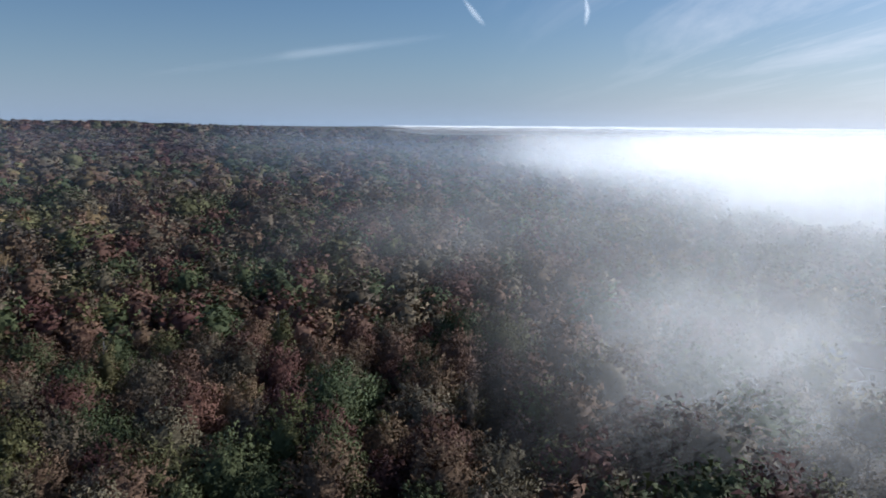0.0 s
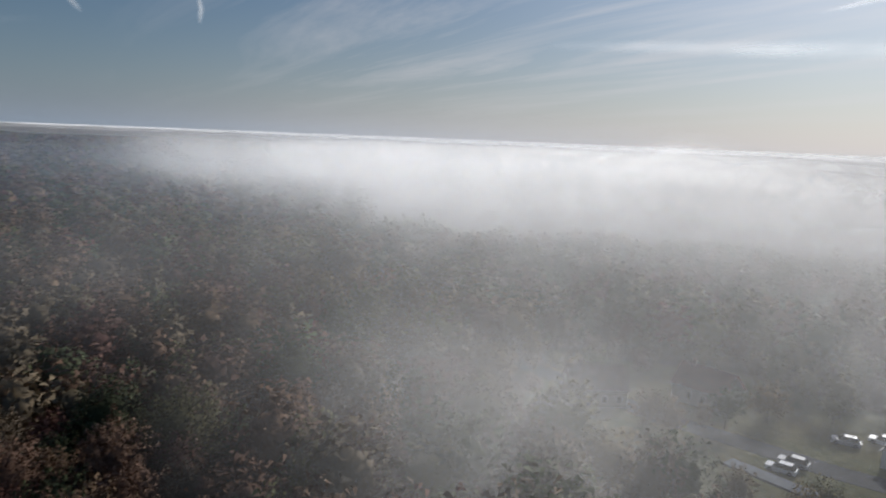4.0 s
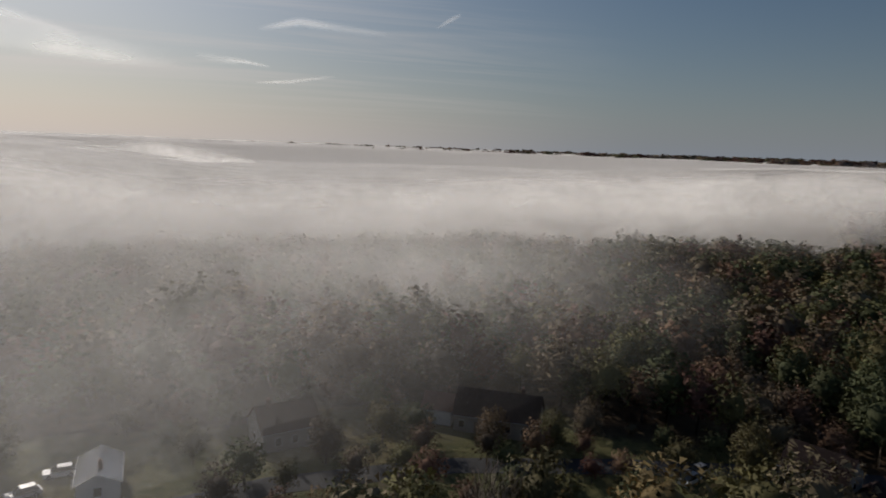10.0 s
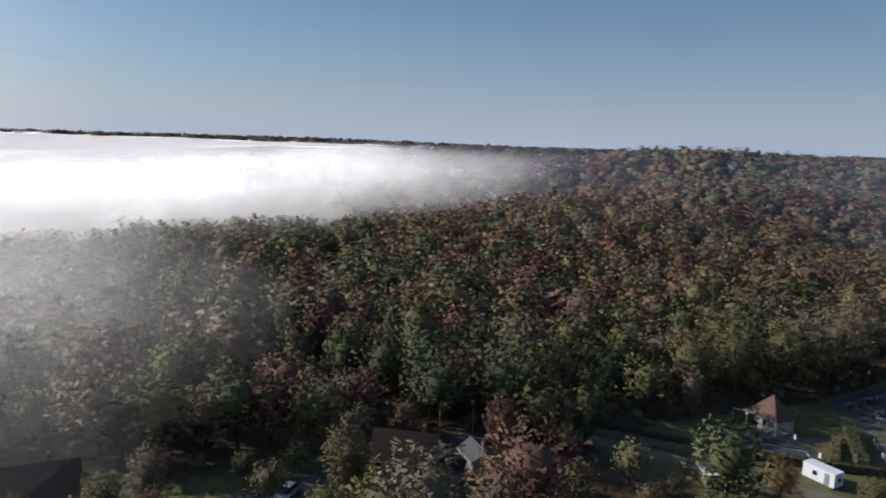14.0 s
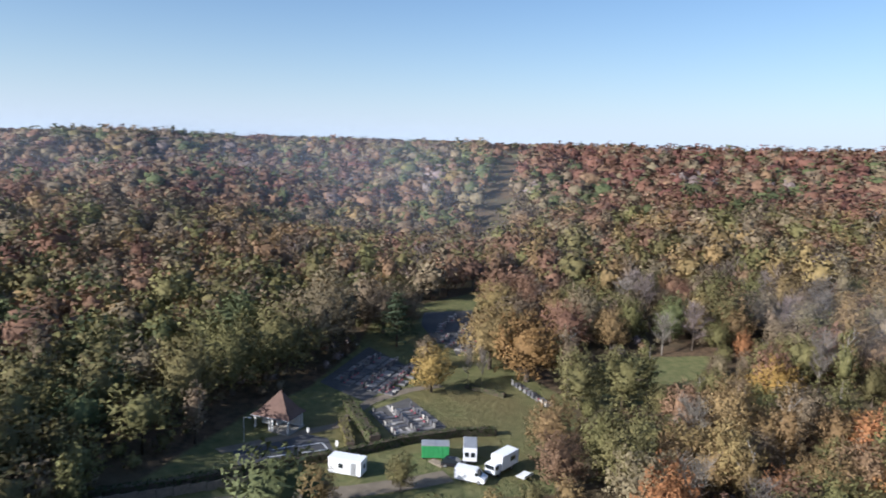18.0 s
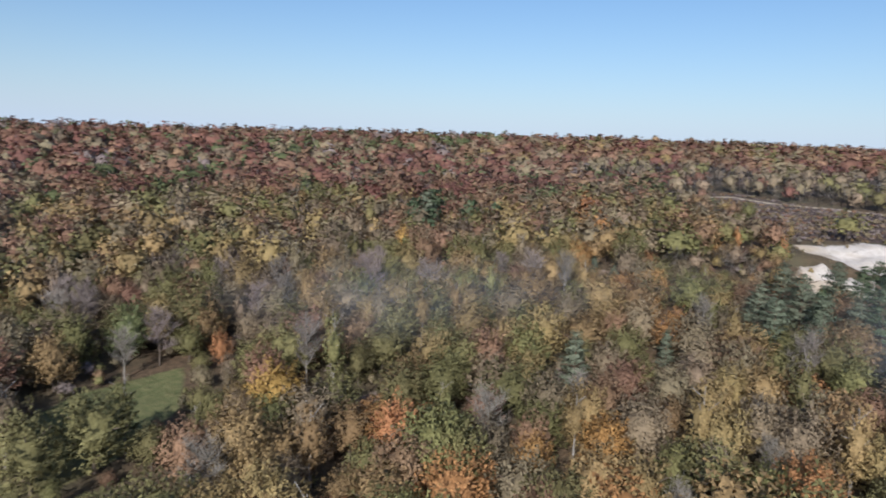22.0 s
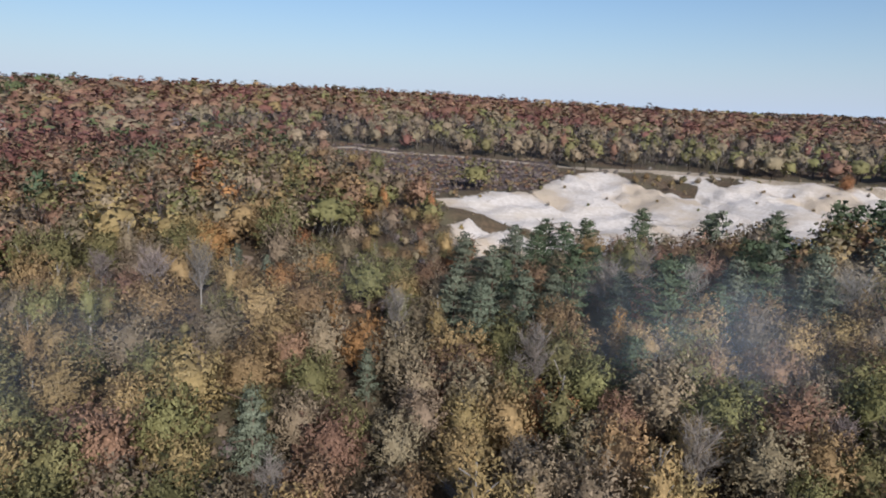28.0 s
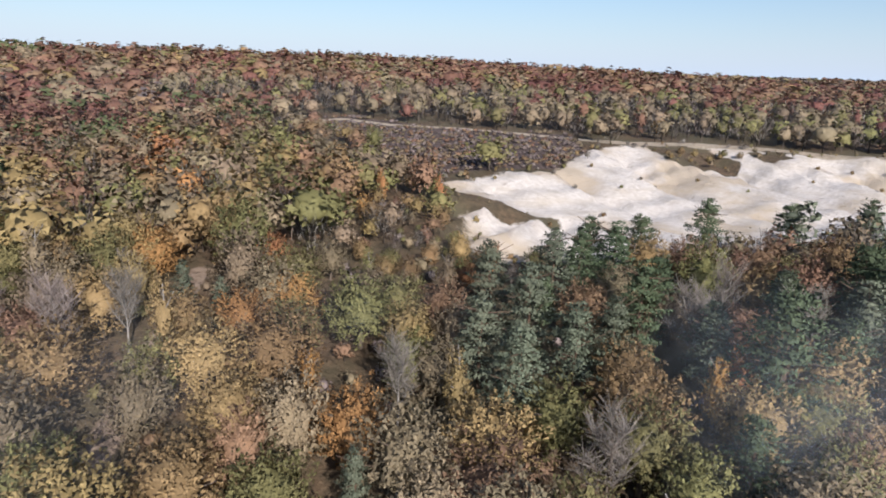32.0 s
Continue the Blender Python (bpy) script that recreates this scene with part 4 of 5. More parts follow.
def billow(x, y, i):
    big = np.sin(x / 41.0 + 1.3 * np.sin(y / 53.0) + i) * np.cos(y / 33.0 + 1.1 * np.sin(x / 47.0) + 2 * i)
    small = np.sin(x / 13.0 + y / 19.0 + i) * np.cos(y / 11.0 - x / 23.0)
    return 1.3 * big + 0.4 * small


fx = axis([(-1500, -600, 60), (-600, -200, 20), (-200, 420, 8), (420, 900, 20), (900, 3800, 100)])
fy = axis([(-3500, -1200, 100), (-1200, -500, 25), (-500, 60, 8), (60, 200, 20)])
# the bank's upper skin, from some way inside its shore
for i, (share, most, lag, span_) in enumerate(((0.72, 0.35, 60, 240), (0.9, 0.45, 80, 240), (1.0, 0.7, 100, 240))):
    def top(x, y, share=share, i=i):
        return 17.0 + share * (fog_top(x, y) - 17.0) + billow(x, y, i) * (0.4 + 0.4 * share)

    me = sheet(fx, fy, top, {"thickness": lambda x, y, lag=lag, span_=span_: np.clip((fog_depth(x, y) - lag) / span_, 0, 1)}, lambda x, y, lag=lag: fog_depth(x, y) > lag - 3)
    me.materials.append(fog_material("mist_layer", 0.012 + 0.004 * i, most))
    tagged(new("fog_bank", me), "white morning fog lying in the valley", "fog", kind="stuff")


def shells(name, radii, density, material, label, category, azimuths=(0, 360), bottom=2.0, top=68.0):
    """Upright slices of air round the valley's edge, each as dense as the mist between it and the next."""
    full = azimuths[1] - azimuths[0] >= 360
    a = np.radians(np.arange(azimuths[0], azimuths[1] + (0 if full else 0.5), 1.25))
    zs = np.arange(bottom, top + 0.1, 3.0)
    n = len(a)
    cos, qs, th, at = [], [], [], 0
    for r, gap in zip(radii[:-1], np.diff(radii)):
        A, Z = np.meshgrid(a, zs)
        X, Y = 12 + r * np.sin(A), -12 + r * np.cos(A)
        o = 1 - np.exp(-density(X, Y, Z) * gap)
        i = (np.arange(len(zs) - 1)[:, None] * n + np.arange(n if full else n - 1)).ravel()
        nxt = np.where(i % n == n - 1, i - n + 1, i + 1)
        q = np.stack([i, nxt, nxt + n, i + n], 1)
        q = q[(o.ravel()[q] > 0.002).any(1)]
        cos.append(np.stack([X, Y, Z], -1).reshape(-1, 3)), qs.append(q + at), th.append(o.ravel())
        at += X.size
    me = raw_mesh(name, np.concatenate(cos), np.concatenate(qs))
    me.attributes.new("thickness", "FLOAT", "POINT").data.foreach_set("value", np.concatenate(th).astype(np.float32))
    me.polygons.foreach_set("use_smooth", np.ones(len(me.polygons), bool))
    me.materials.append(material)
    tagged(new(name, me), label, category, kind="stuff")


def air_material(name, colour, scale, low, high):
    """Damp air or smoke: drops of one colour, their cover broken by drifting billows."""
    m = Nodes(name)
    p = m.place()
    n = m.math("ADD", m.math("MULTIPLY", m.noise(scale, 4, 0.55, p), 0.65), m.math("MULTIPLY", m.noise(scale * 3.7, 3, 0.55, p), 0.35))
    cover = m.math("MULTIPLY", m.attr("thickness"), m.span(n, 0.33, 0.67, low, high, True), True)
    mixer = m.add("ShaderNodeMixShader", Fac=cover)
    m.l.new(m.add("ShaderNodeBsdfTransparent").outputs[0], mixer.inputs[1]), m.l.new(droplets(m, colour), mixer.inputs[2])
    return m.done(mixer.outputs[0])


def ease(v, a, b):
    k = np.clip((v - a) / (b - a), 0, 1)
    return k * k * (3 - 2 * k)


def fog_density(x, y, z):
    t = fog_top(x, y) + billow(x, y, 2) * 0.7 + puffs(x, y)
    # loose patches creep up the slope ahead of the bank
    creep = 0
    for cx, cy, wide, much in ((94, -44, 15, 0.011), (122, -44, 18, 0.003), (78, -114, 17, 0.006), (25, -188, 40, 0.004), (210, 20, 42, 0.0011)):
        creep = creep + much * np.exp(-((x - cx) ** 2 + (y - cy) ** 2) / (2 * wide * wide)) * ease(44 - z, 0, 16)
    # a thin raised sheet over the eastern slope, added to shade the wood below
    creep = creep + 0.003 * np.exp(-((x - 140) ** 2 + (y + 34) ** 2) / (2 * 28.0 ** 2)) * ease(z, 28, 40) * ease(60 - z, 0, 9)
    deep = fog_depth(x, y)
    south = ease(70 - x, 0, 80)
    body = (0.0047 + 0.0005 * south) * ease(deep, -24 - 18 * south, 55) + 0.024 * ease(deep, 60 - 20 * south, 280)
    return np.where(creep < 0.0006, 0, creep) + body * ease(t + 2.5 - z, 0, 9) * (0.4 + 0.6 * ease(z, 18, 44))


def haze_density(x, y, z):
    # thickest over the eastern and western slopes, thin elsewhere
    west = ease(-x / np.hypot(x, y), 0.65, 0.96) * ease(60 - y, 0, 80)
    east = ease(x / np.hypot(x, y), 0.6, 0.95)
    return (0.00004 + (0.0006 * west + 0.0006 * east) * ease(np.hypot(x, y), 110, 380)) * ease(75 - z, 0, 35)


def smoke_density(x, y, z):
    out = 0
    for cx, cy, cz, sx, sz, much in ((9, 100, 20, 9, 6, 0.003), (2, 106, 26, 12, 7, 0.0016), (34, 116, 22, 13, 7, 0.0014), (54, 126, 24, 16, 7, 0.001), (-105, 82, 23, 36, 6, 0.0012), (-62, 150, 27, 28, 7, 0.001)):
        out = out + much * np.exp(-((x - cx) ** 2 + (y - cy) ** 2) / (2 * sx * sx) - (z - cz) ** 2 / (2 * sz * sz))
    return np.where(out < 0.0006, 0, out)


shells("fog_edge", 64 * 1.065 ** np.arange(36), fog_density, air_material("valley_mist", (0.62, 0.62, 0.625), 0.02, 0.45, 1.4), "thin edge of the white valley fog", "fog", (40, 262))
shells("smoke", 84 * 1.05 ** np.arange(14), smoke_density, air_material("wood_smoke", (0.34, 0.39, 0.45), 0.06, 0.1, 1.6), "thin bluish smoke drifting over the treetops", "smoke", (265, 400))
shells("morning_haze", 96 * 1.16 ** np.arange(15), haze_density, air_material("damp_air", (0.42, 0.5, 0.62), 0.008, 0.55, 1.4), "faint bluish haze over the woods", "haze", top=74.0)

# ---------------------------------------------------------------- built things
PLOT_BASE = plain("dark_plot_gravel", (0.1, 0.095, 0.09), 0.95, 0.9, 0.3, 0.0, 0.6)
PAINT_WHITE = plain("white_render", (0.74, 0.72, 0.68), 0.75, 0.5, 0.12)
METAL_WHITE = plain("white_sheet_metal", (0.78, 0.79, 0.8), 0.4, 0.9, 0.08, 0.0, 0.05)
GREEN_METAL = plain("green_sheet_metal", (0.05, 0.3, 0.1), 0.5, 0.9, 0.2, 0.0, 0.05)
PLASTER = plain("dull_lime_plaster", (0.34, 0.32, 0.28), 0.9, 0.5, 0.2)
SHED_ROOF = plain("weathered_sheeting", (0.2, 0.21, 0.22), 0.85, 0.8, 0.25)
GREY_METAL = plain("grey_sheet_metal", (0.36, 0.37, 0.38), 0.45, 0.8, 0.2, 0.3, 0.1)
DARK = plain("dark_rubber_and_plastic", (0.025, 0.025, 0.027), 0.6, 2.0, 0.3)
CAR_BLACK = plain("black_car_paint", (0.02, 0.02, 0.024), 0.25, 2.0, 0.2)
CAR_GREY = plain("silver_car_paint", (0.42, 0.43, 0.45), 0.3, 2.0, 0.1)
WOODWORK = plain("weathered_wood", (0.26, 0.21, 0.16), 0.85, 1.5, 0.35)
STONE = plain("grey_granite", (0.22, 0.21, 0.2), 0.5, 1.5, 0.3)
STONE_PALE = plain("pale_gravestone", (0.42, 0.39, 0.35), 0.7, 1.5, 0.25)
STONE_DARK = plain("dark_granite", (0.09, 0.09, 0.1), 0.35, 1.5, 0.3)
FLOWERS = plain("grave_flowers", (0.45, 0.12, 0.14), 0.8, 6.0, 0.6)
GRAVEL = plain("pale_gravel", (0.34, 0.31, 0.27), 0.95, 0.9, 0.25, 0.0, 0.6)
DIRT = plain("trodden_dirt", (0.2, 0.165, 0.12), 0.95, 0.5, 0.35, 0.0, 0.5)
ASPHALT = plain("worn_asphalt", (0.075, 0.075, 0.078), 0.9, 0.4, 0.3, 0.0, 0.4)
LINE_PAINT = plain("white_road_paint", (0.7, 0.7, 0.68), 0.7, 2.0, 0.2)
TILE = plain("brown_roof_tile", (0.14, 0.085, 0.065), 0.8, 0.8, 0.3, 0.0, 0.4)
TILE_DARK = plain("dark_roof_tile", (0.085, 0.055, 0.05), 0.8, 0.8, 0.3, 0.0, 0.4)
TILE_ROSE = plain("rose_roof_tile", (0.36, 0.2, 0.15), 0.8, 0.8, 0.25, 0.0, 0.4)
SHINY_ROOF = plain("wet_metal_roof", (0.5, 0.52, 0.54), 0.18, 0.5, 0.1, 0.9, 0.05)


def glass_material():
    m = Nodes("dark_window_glass")
    return m.done(m.surface((0.02, 0.025, 0.03), 0.06, None, 0.0, 0.7))


GLASS = glass_material()


def part(name, bm, material, parent, label=""):
    """Links a bmesh as one mesh object under a thing or a part."""
    ob = new(name, finish(bm, name, material))
    ob.parent = parent
    if label:
        ob["label"] = label
    return ob


def thing(name, x, y, turn=0.0, label="", category="", group="", z=None, kind=""):
    e = new(name)
    e.location = (x, y, float(ground_height(np.array([x]), np.array([y]))[0]) if z is None else z)
    e.rotation_euler = (0, 0, radians(turn))
    e.empty_display_size = 0.5
    return tagged(e, label, category, group, kind)


def box(x, y, z, sx, sy, sz, bevel=0.0, bm=None, turn=0.0):
    """A block with its foot at z."""
    bm = bm or bmesh.new()
    m = Matrix.Translation((x, y, z + sz / 2)) @ Matrix.Rotation(radians(turn), 4, "Z") @ Matrix.Diagonal((sx, sy, sz, 1))
    made = bmesh.ops.create_cube(bm, size=1.0, matrix=m)
    if bevel:
        edges = list({e for v in made["verts"] for e in v.link_edges})
        bmesh.ops.bevel(bm, geom=edges, offset=bevel, segments=2, affect="EDGES", profile=0.6)
    return bm


def rod(a, b, r, sides=10):
    bm = bmesh.new()
    limb(bm, a, b, r, r, sides)
    bmesh.ops.holes_fill(bm, edges=bm.edges)
    return bm


def prism(profile, length, axis_x=True):
    """A closed profile of (across, up), drawn out along x, centred."""
    bm = bmesh.new()
    a = [bm.verts.new((-length / 2, p, q)) for p, q in profile]
    b = [bm.verts.new((length / 2, p, q)) for p, q in profile]
    bm.faces.new(a[::-1]), bm.faces.new(b)
    for i in range(len(a)):
        j = (i + 1) % len(a)
        bm.faces.new((a[i], a[j], b[j], b[i]))
    return bm


def slab_on_ground(name, poly, material, label, category, lift=0.05, kind="structure"):
    """A thin paving that follows the ground."""
    bm = bmesh.new()
    n = 26
    xs, ys = [p[0] for p in poly], [p[1] for p in poly]
    face = bm.faces.new([bm.verts.new((px, py, 0)) for px, py in poly])
    for k in range(1, n):
        for axis_, low, high in ((0, min(xs), max(xs)), (1, min(ys), max(ys))):
            at = [0, 0, 0]
            at[axis_] = low + (high - low) * k / n
            no = (1, 0, 0) if axis_ == 0 else (0, 1, 0)
            bmesh.ops.bisect_plane(bm, geom=bm.verts[:] + bm.edges[:] + bm.faces[:], plane_co=at, plane_no=no)
    bm.normal_update()
    co = np.array([v.co[:] for v in bm.verts])
    z = ground_height(co[:, 0], co[:, 1]) + lift
    for v, h in zip(bm.verts, z):
        v.co.z = h
    for f in bm.faces:
        if f.normal.z < 0:
            f.normal_flip()
    ex = bmesh.ops.extrude_face_region(bm, geom=bm.faces[:])
    for v in (g for g in ex["geom"] if isinstance(g, bmesh.types.BMVert)):
        v.co.z -= 0.3
    ob = new(name, finish(bm, name, material))
    return tagged(ob, label, category, kind=kind)


def ribbon(line, width):
    """A polygon along a polyline."""
    left, right = [], []
    for i, (px, py) in enumerate(line):
        ax_, ay_ = line[max(i - 1, 0)]
        bx_, by_ = line[min(i + 1, len(line) - 1)]
        d = math.hypot(bx_ - ax_, by_ - ay_)
        nx_, ny_ = -(by_ - ay_) / d * width / 2, (bx_ - ax_) / d * width / 2
        left.append((px + nx_, py + ny_)), right.append((px - nx_, py - ny_))
    return left + right[::-1]


def hedge(line, width, height, colour, label):
    """A clipped hedge: a dense body and its leaf skin."""
    top = thing("hedge", 0, 0, 0, label, "hedge", z=0)
    bm = bmesh.new()
    pts = []
    r = np.random.default_rng(len(PLACED) + int(abs(line[0][0])))
    for (ax_, ay_), (bx_, by_) in zip(line, line[1:]):
        length = math.hypot(bx_ - ax_, by_ - ay_)
        n = max(2, int(length / 1.5))
        ang = math.degrees(math.atan2(by_ - ay_, bx_ - ax_))
        for i in range(n):
            f = (i + 0.5) / n
            px, py = ax_ + (bx_ - ax_) * f, ay_ + (by_ - ay_) * f
            z = float(ground_height(np.array([px]), np.array([py]))[0])
            box(px, py, z - 0.2, length / n + 0.1, width * 0.86, height * 0.93 + 0.2, 0.0, bm, ang)
            k = int(length / n * (2 * height + width) * 16)
            u = r.uniform(-0.5, 0.5, k) * length / n
            s = r.uniform(-1, 1, k) * (height + width / 2)
            side = np.where(np.abs(s) > width / 2, np.sign(s) * width / 2, s)
            up = np.where(np.abs(s) > width / 2, height - (np.abs(s) - width / 2), height)
            c, s_ = math.cos(radians(ang)), math.sin(radians(ang))
            p = np.stack([px + u * c - side * s_, py + u * s_ + side * c, z + np.clip(up, 0, None)], 1) + r.normal(0, 0.05, (k, 3))
            o = np.where((np.abs(s) > width / 2)[:, None], np.stack([-np.sign(s) * s_, np.sign(s) * c, 0 * s], 1), np.array([0.0, 0.0, 1.0]))
            pts.append((p, o))
    part("body", bm, BARK, top)
    co, f, soft = leaf_quads(np.concatenate([p for p, _ in pts]), np.concatenate([o for _, o in pts]), 0.16, r)
    me = raw_mesh("leaves", co, f, None, soft)
    me.materials.append(LEAF[colour])
    ob = new("foliage", me)
    ob.parent = top
    return top


# the yard and the burial ground
slab_on_ground("parking", [(-74, -66), (-80, -68), (-88, -57), (-86, -52.5), (-79, -51), (-75, -60)], ASPHALT, "worn asphalt parking bays with white lines", "parking")
for ax_, ay_, bx_, by_ in ((-82.3, -57.4, -84, -53.4), (-79.6, -57, -81.2, -52.4), (-84, -53.4, -80.2, -51.9), (-80.6, -61.5, -82.6, -58), (-77.6, -62, -79.3, -58)):
    slab_on_ground("bay_marking", ribbon([(ax_, ay_), (bx_, by_)], 0.22), LINE_PAINT, "white painted parking bay line on asphalt", "marking", 0.06)
slab_on_ground("yard_path", ribbon([(-79, -70), (-84, -63), (-88, -57.5), (-92, -50.5), (-99.5, -47), (-104, -44), (-110, -36), (-113, -29)], 2.2), DIRT, "pale gravel path between the grave plots", "path")
slab_on_ground("dirt_track", ribbon([(-52, -94), (-56, -82), (-59.4, -73), (-61.4, -66), (-64.2, -58), (-66, -48), (-69, -38), (-71, -33)], 3.8), DIRT, "pale dirt track beside a fence and hedge", "track")
hedge([(-57, -90), (-64.5, -75), (-68.3, -68.4), (-73.7, -59.7), (-77.8, -50.2), (-82.8, -40.1), (-86.4, -29.4), (-87.4, -22)], 1.3, 1.5, "green", "long clipped green hedge round the burial ground")
hedge([(-100.5, -49), (-83, -44.2)], 2.1, 1.9, "green", "thick clipped green hedge beside the grave plots")
hedge([(-93, -50), (-81.6, -48.4)], 1.5, 1.2, "olive", "low olive hedge at the parking")
hedge([(-112, -23.5), (-107, -16)], 1.2, 1.0, "green", "low dark hedge on the lawn")


def pavilion():
    e = thing("gate_pavilion", -90.6, -61.4, 62, "white gate pavilion with steep brown tiled roof", "pavilion")
    part("floor_slab", box(0, 0, -0.3, 7.4, 5.4, 0.42, 0.03), GRAVEL, e)
    part("wall", box(-1.9, 1.2, 0.12, 3.2, 2.6, 2.3, 0.02), PAINT_WHITE, e, "white rendered wall")
    part("wall", box(1.7, 1.8, 0.12, 3.3, 0.22, 2.3, 0.01), PAINT_WHITE, e)
    d = part("door", box(-1.0, -0.14, 0.12, 0.9, 0.08, 2.0, 0.02), DARK, e, "dark door")
    part("handle", box(-0.7, -0.21, 1.1, 0.04, 0.06, 0.14, 0.01), GREY_METAL, d)
    for px, py in ((-3.4, -2.3), (-0.4, -2.3), (0.2, -2.3), (3.4, -2.3), (3.4, 2.3), (-3.4, 2.3)):
        part("post", box(px, py, 0.12, 0.26, 0.26, 2.35, 0.02), PAINT_WHITE, e)
    part("beam", box(0, -2.3, 2.42, 7.2, 0.24, 0.3, 0.02), PAINT_WHITE, e)
    part("beam", box(0, 2.3, 2.42, 7.2, 0.24, 0.3, 0.02), PAINT_WHITE, e)
    bm = bmesh.new()
    low = [bm.verts.new(p) for p in ((-4.0, -2.9, 2.72), (4.0, -2.9, 2.72), (4.0, 2.9, 2.72), (-4.0, 2.9, 2.72))]
    mid = [bm.verts.new(p) for p in ((-2.7, -1.9, 3.7), (2.9, -1.9, 3.7), (2.9, 1.9, 3.7), (-2.7, 1.9, 3.7))]
    tip = [bm.verts.new((0.3, 0, 6.9)), bm.verts.new((0.6, 0, 6.9))]
    bm.faces.new(low[::-1])
    for i in range(4):
        j = (i + 1) % 4
        bm.faces.new((low[i], low[j], mid[j], mid[i]))
    bm.faces.new((mid[0], mid[1], tip[1], tip[0])), bm.faces.new((mid[2], mid[3], tip[0], tip[1]))
    bm.faces.new((mid[1], mid[2], tip[1])), bm.faces.new((mid[3], mid[0], tip[0]))
    roof = part("roof", bm, TILE, e, "steep brown tiled roof")
    part("ridge_cap", rod((0.2, 0, 6.91), (0.7, 0, 6.91), 0.1), TILE_DARK, roof)
    part("gutter", rod((-4.0, -2.95, 2.7), (4.0, -2.95, 2.7), 0.07), GREY_METAL, roof)
    return e


pavilion()

# the graves, in rows
rg = random.Random(5)


def grave(x, y, turn, look_):
    e = thing("grave", x, y, turn, {"pale": "pale stone grave with headstone and slab", "dark": "dark granite grave with headstone and slab", "grey": "grey granite grave with headstone and slab", "cross": "grey stone grave with a cross and slab"}[look_], "grave", "graves of the burial ground")
    stone = {"pale": STONE_PALE, "dark": STONE_DARK, "grey": STONE, "cross": STONE}[look_]
    h = rg.uniform(0.7, 1.2)
    part("kerb", box(0, 0, -0.15, 1.15, 2.2, 0.3, 0.03), STONE, e)
    part("slab", box(0, -0.1, 0.15, 0.95, 1.8, rg.uniform(0.1, 0.25), 0.03), stone, e)
    if look_ == "cross":
        bm = box(0, 0.95, 0.1, 0.16, 0.14, h + 0.4, 0.02)
        box(0, 0.95, h * 0.75 + 0.1, 0.62, 0.13, 0.15, 0.02, bm)
        part("cross", bm, stone, e)
    else:
        part("headstone", box(0, 0.95, 0.1, rg.uniform(0.75, 1.0), 0.15, h, 0.05), stone, e)
    if rg.random() < 0.45:
        bm = bmesh.new()
        for k in range(4):
            bmesh.ops.create_icosphere(bm, subdivisions=1, radius=rg.uniform(0.12, 0.2), matrix=Matrix.Translation((rg.uniform(-0.3, 0.3), rg.uniform(0.3, 0.6), 0.42)))
        part("flowers", bm, FLOWERS, e, "potted flowers")
    return e


def plot(origin, along, across, rows, per_row, gap, row_gap, skip=0.12):
    """Rows of graves: along and across are plan directions in degrees from +x."""
    ca, sa_ = math.cos(radians(along)), math.sin(radians(along))
    cb, sb = math.cos(radians(across)), math.sin(radians(across))
    for i in range(rows):
        for j in range(per_row):
            if rg.random() < skip:
                continue
            d, w = j * gap + rg.uniform(-0.1, 0.1), i * row_gap
            grave(origin[0] + ca * d + cb * w, origin[1] + sa_ * d + sb * w, along + (0 if i % 2 else 180) + rg.uniform(-2, 2), rg.choice(["pale", "dark", "dark", "grey", "grey", "cross"]))


for label, poly in (("A", [(-98.5, -45), (-105.6, -36.5), (-91, -30.5), (-85.5, -40.4)]), ("B", [(-113, -55), (-136, -44), (-122, -33.5), (-103.5, -45.5)]), ("C", [(-150, -23), (-163, -15), (-146, -14.5), (-132, -22.5)])):
    slab_on_ground("grave_plot", poly, PLOT_BASE, "dark gravel grave plot with rows of graves", "plot", 0.03)
plot((-97.2, -43.2), 20, 110, 5, 8, 1.5, 2.0)
plot((-113.5, -51.5), 152, 62, 6, 13, 1.55, 2.5)
plot((-136, -21.5), 152, 62, 3, 14, 1.6, 2.4, 0.2)
plot((-114.5, -11.6), 20, 110, 1, 9, 1.55, 2.0, 0.05)
for k in range(2):
    slab_on_ground("plot_path", ribbon([(-101.5 + k * 4.5, -41.2 + k * 2.2), (-87.2 + k * 2.6, -37.2 + k * 3.2)], 0.6), STONE_PALE, "narrow pale stone path between graves", "path", 0.07)
slab_on_ground("upper_yard", [(-169, -27), (-172, -12), (-152, -14), (-136, -22), (-144, -27), (-156, -29)], PLOT_BASE, "dark gravel upper burial yard in tree shade", "plot", 0.04)
rows_up = random.Random(21)
for gx_, gy_ in ((-138.5, -23.5), (-140.5, -22.4), (-142.6, -21.6), (-144.8, -20.8), (-141.5, -25.2), (-143.8, -24.4), (-146, -23.6), (-149, -19), (-151.2, -18.4), (-153.4, -17.8), (-155.6, -17.2), (-150, -24.5), (-152.4, -24), (-154.8, -23.4), (-157.2, -22.8), (-160, -20), (-162.4, -19.6), (-164.8, -19)):
    grave(gx_, gy_, 20 + rows_up.uniform(-3, 3), rows_up.choice(["pale", "dark", "grey", "grey"]))


def window(parent, x, y, z, w, h, turn=0):
    f = part("window", box(x, y, z, w, 0.1, h, 0.015, None, turn), PAINT_WHITE, parent)
    dx, dy = math.sin(radians(turn)) * 0.03, -math.cos(radians(turn)) * 0.03
    part("pane", box(x + dx, y + dy, z + 0.06, w - 0.14, 0.08, h - 0.12, 0.0, None, turn), GLASS, f, "dark glass pane")
    return f


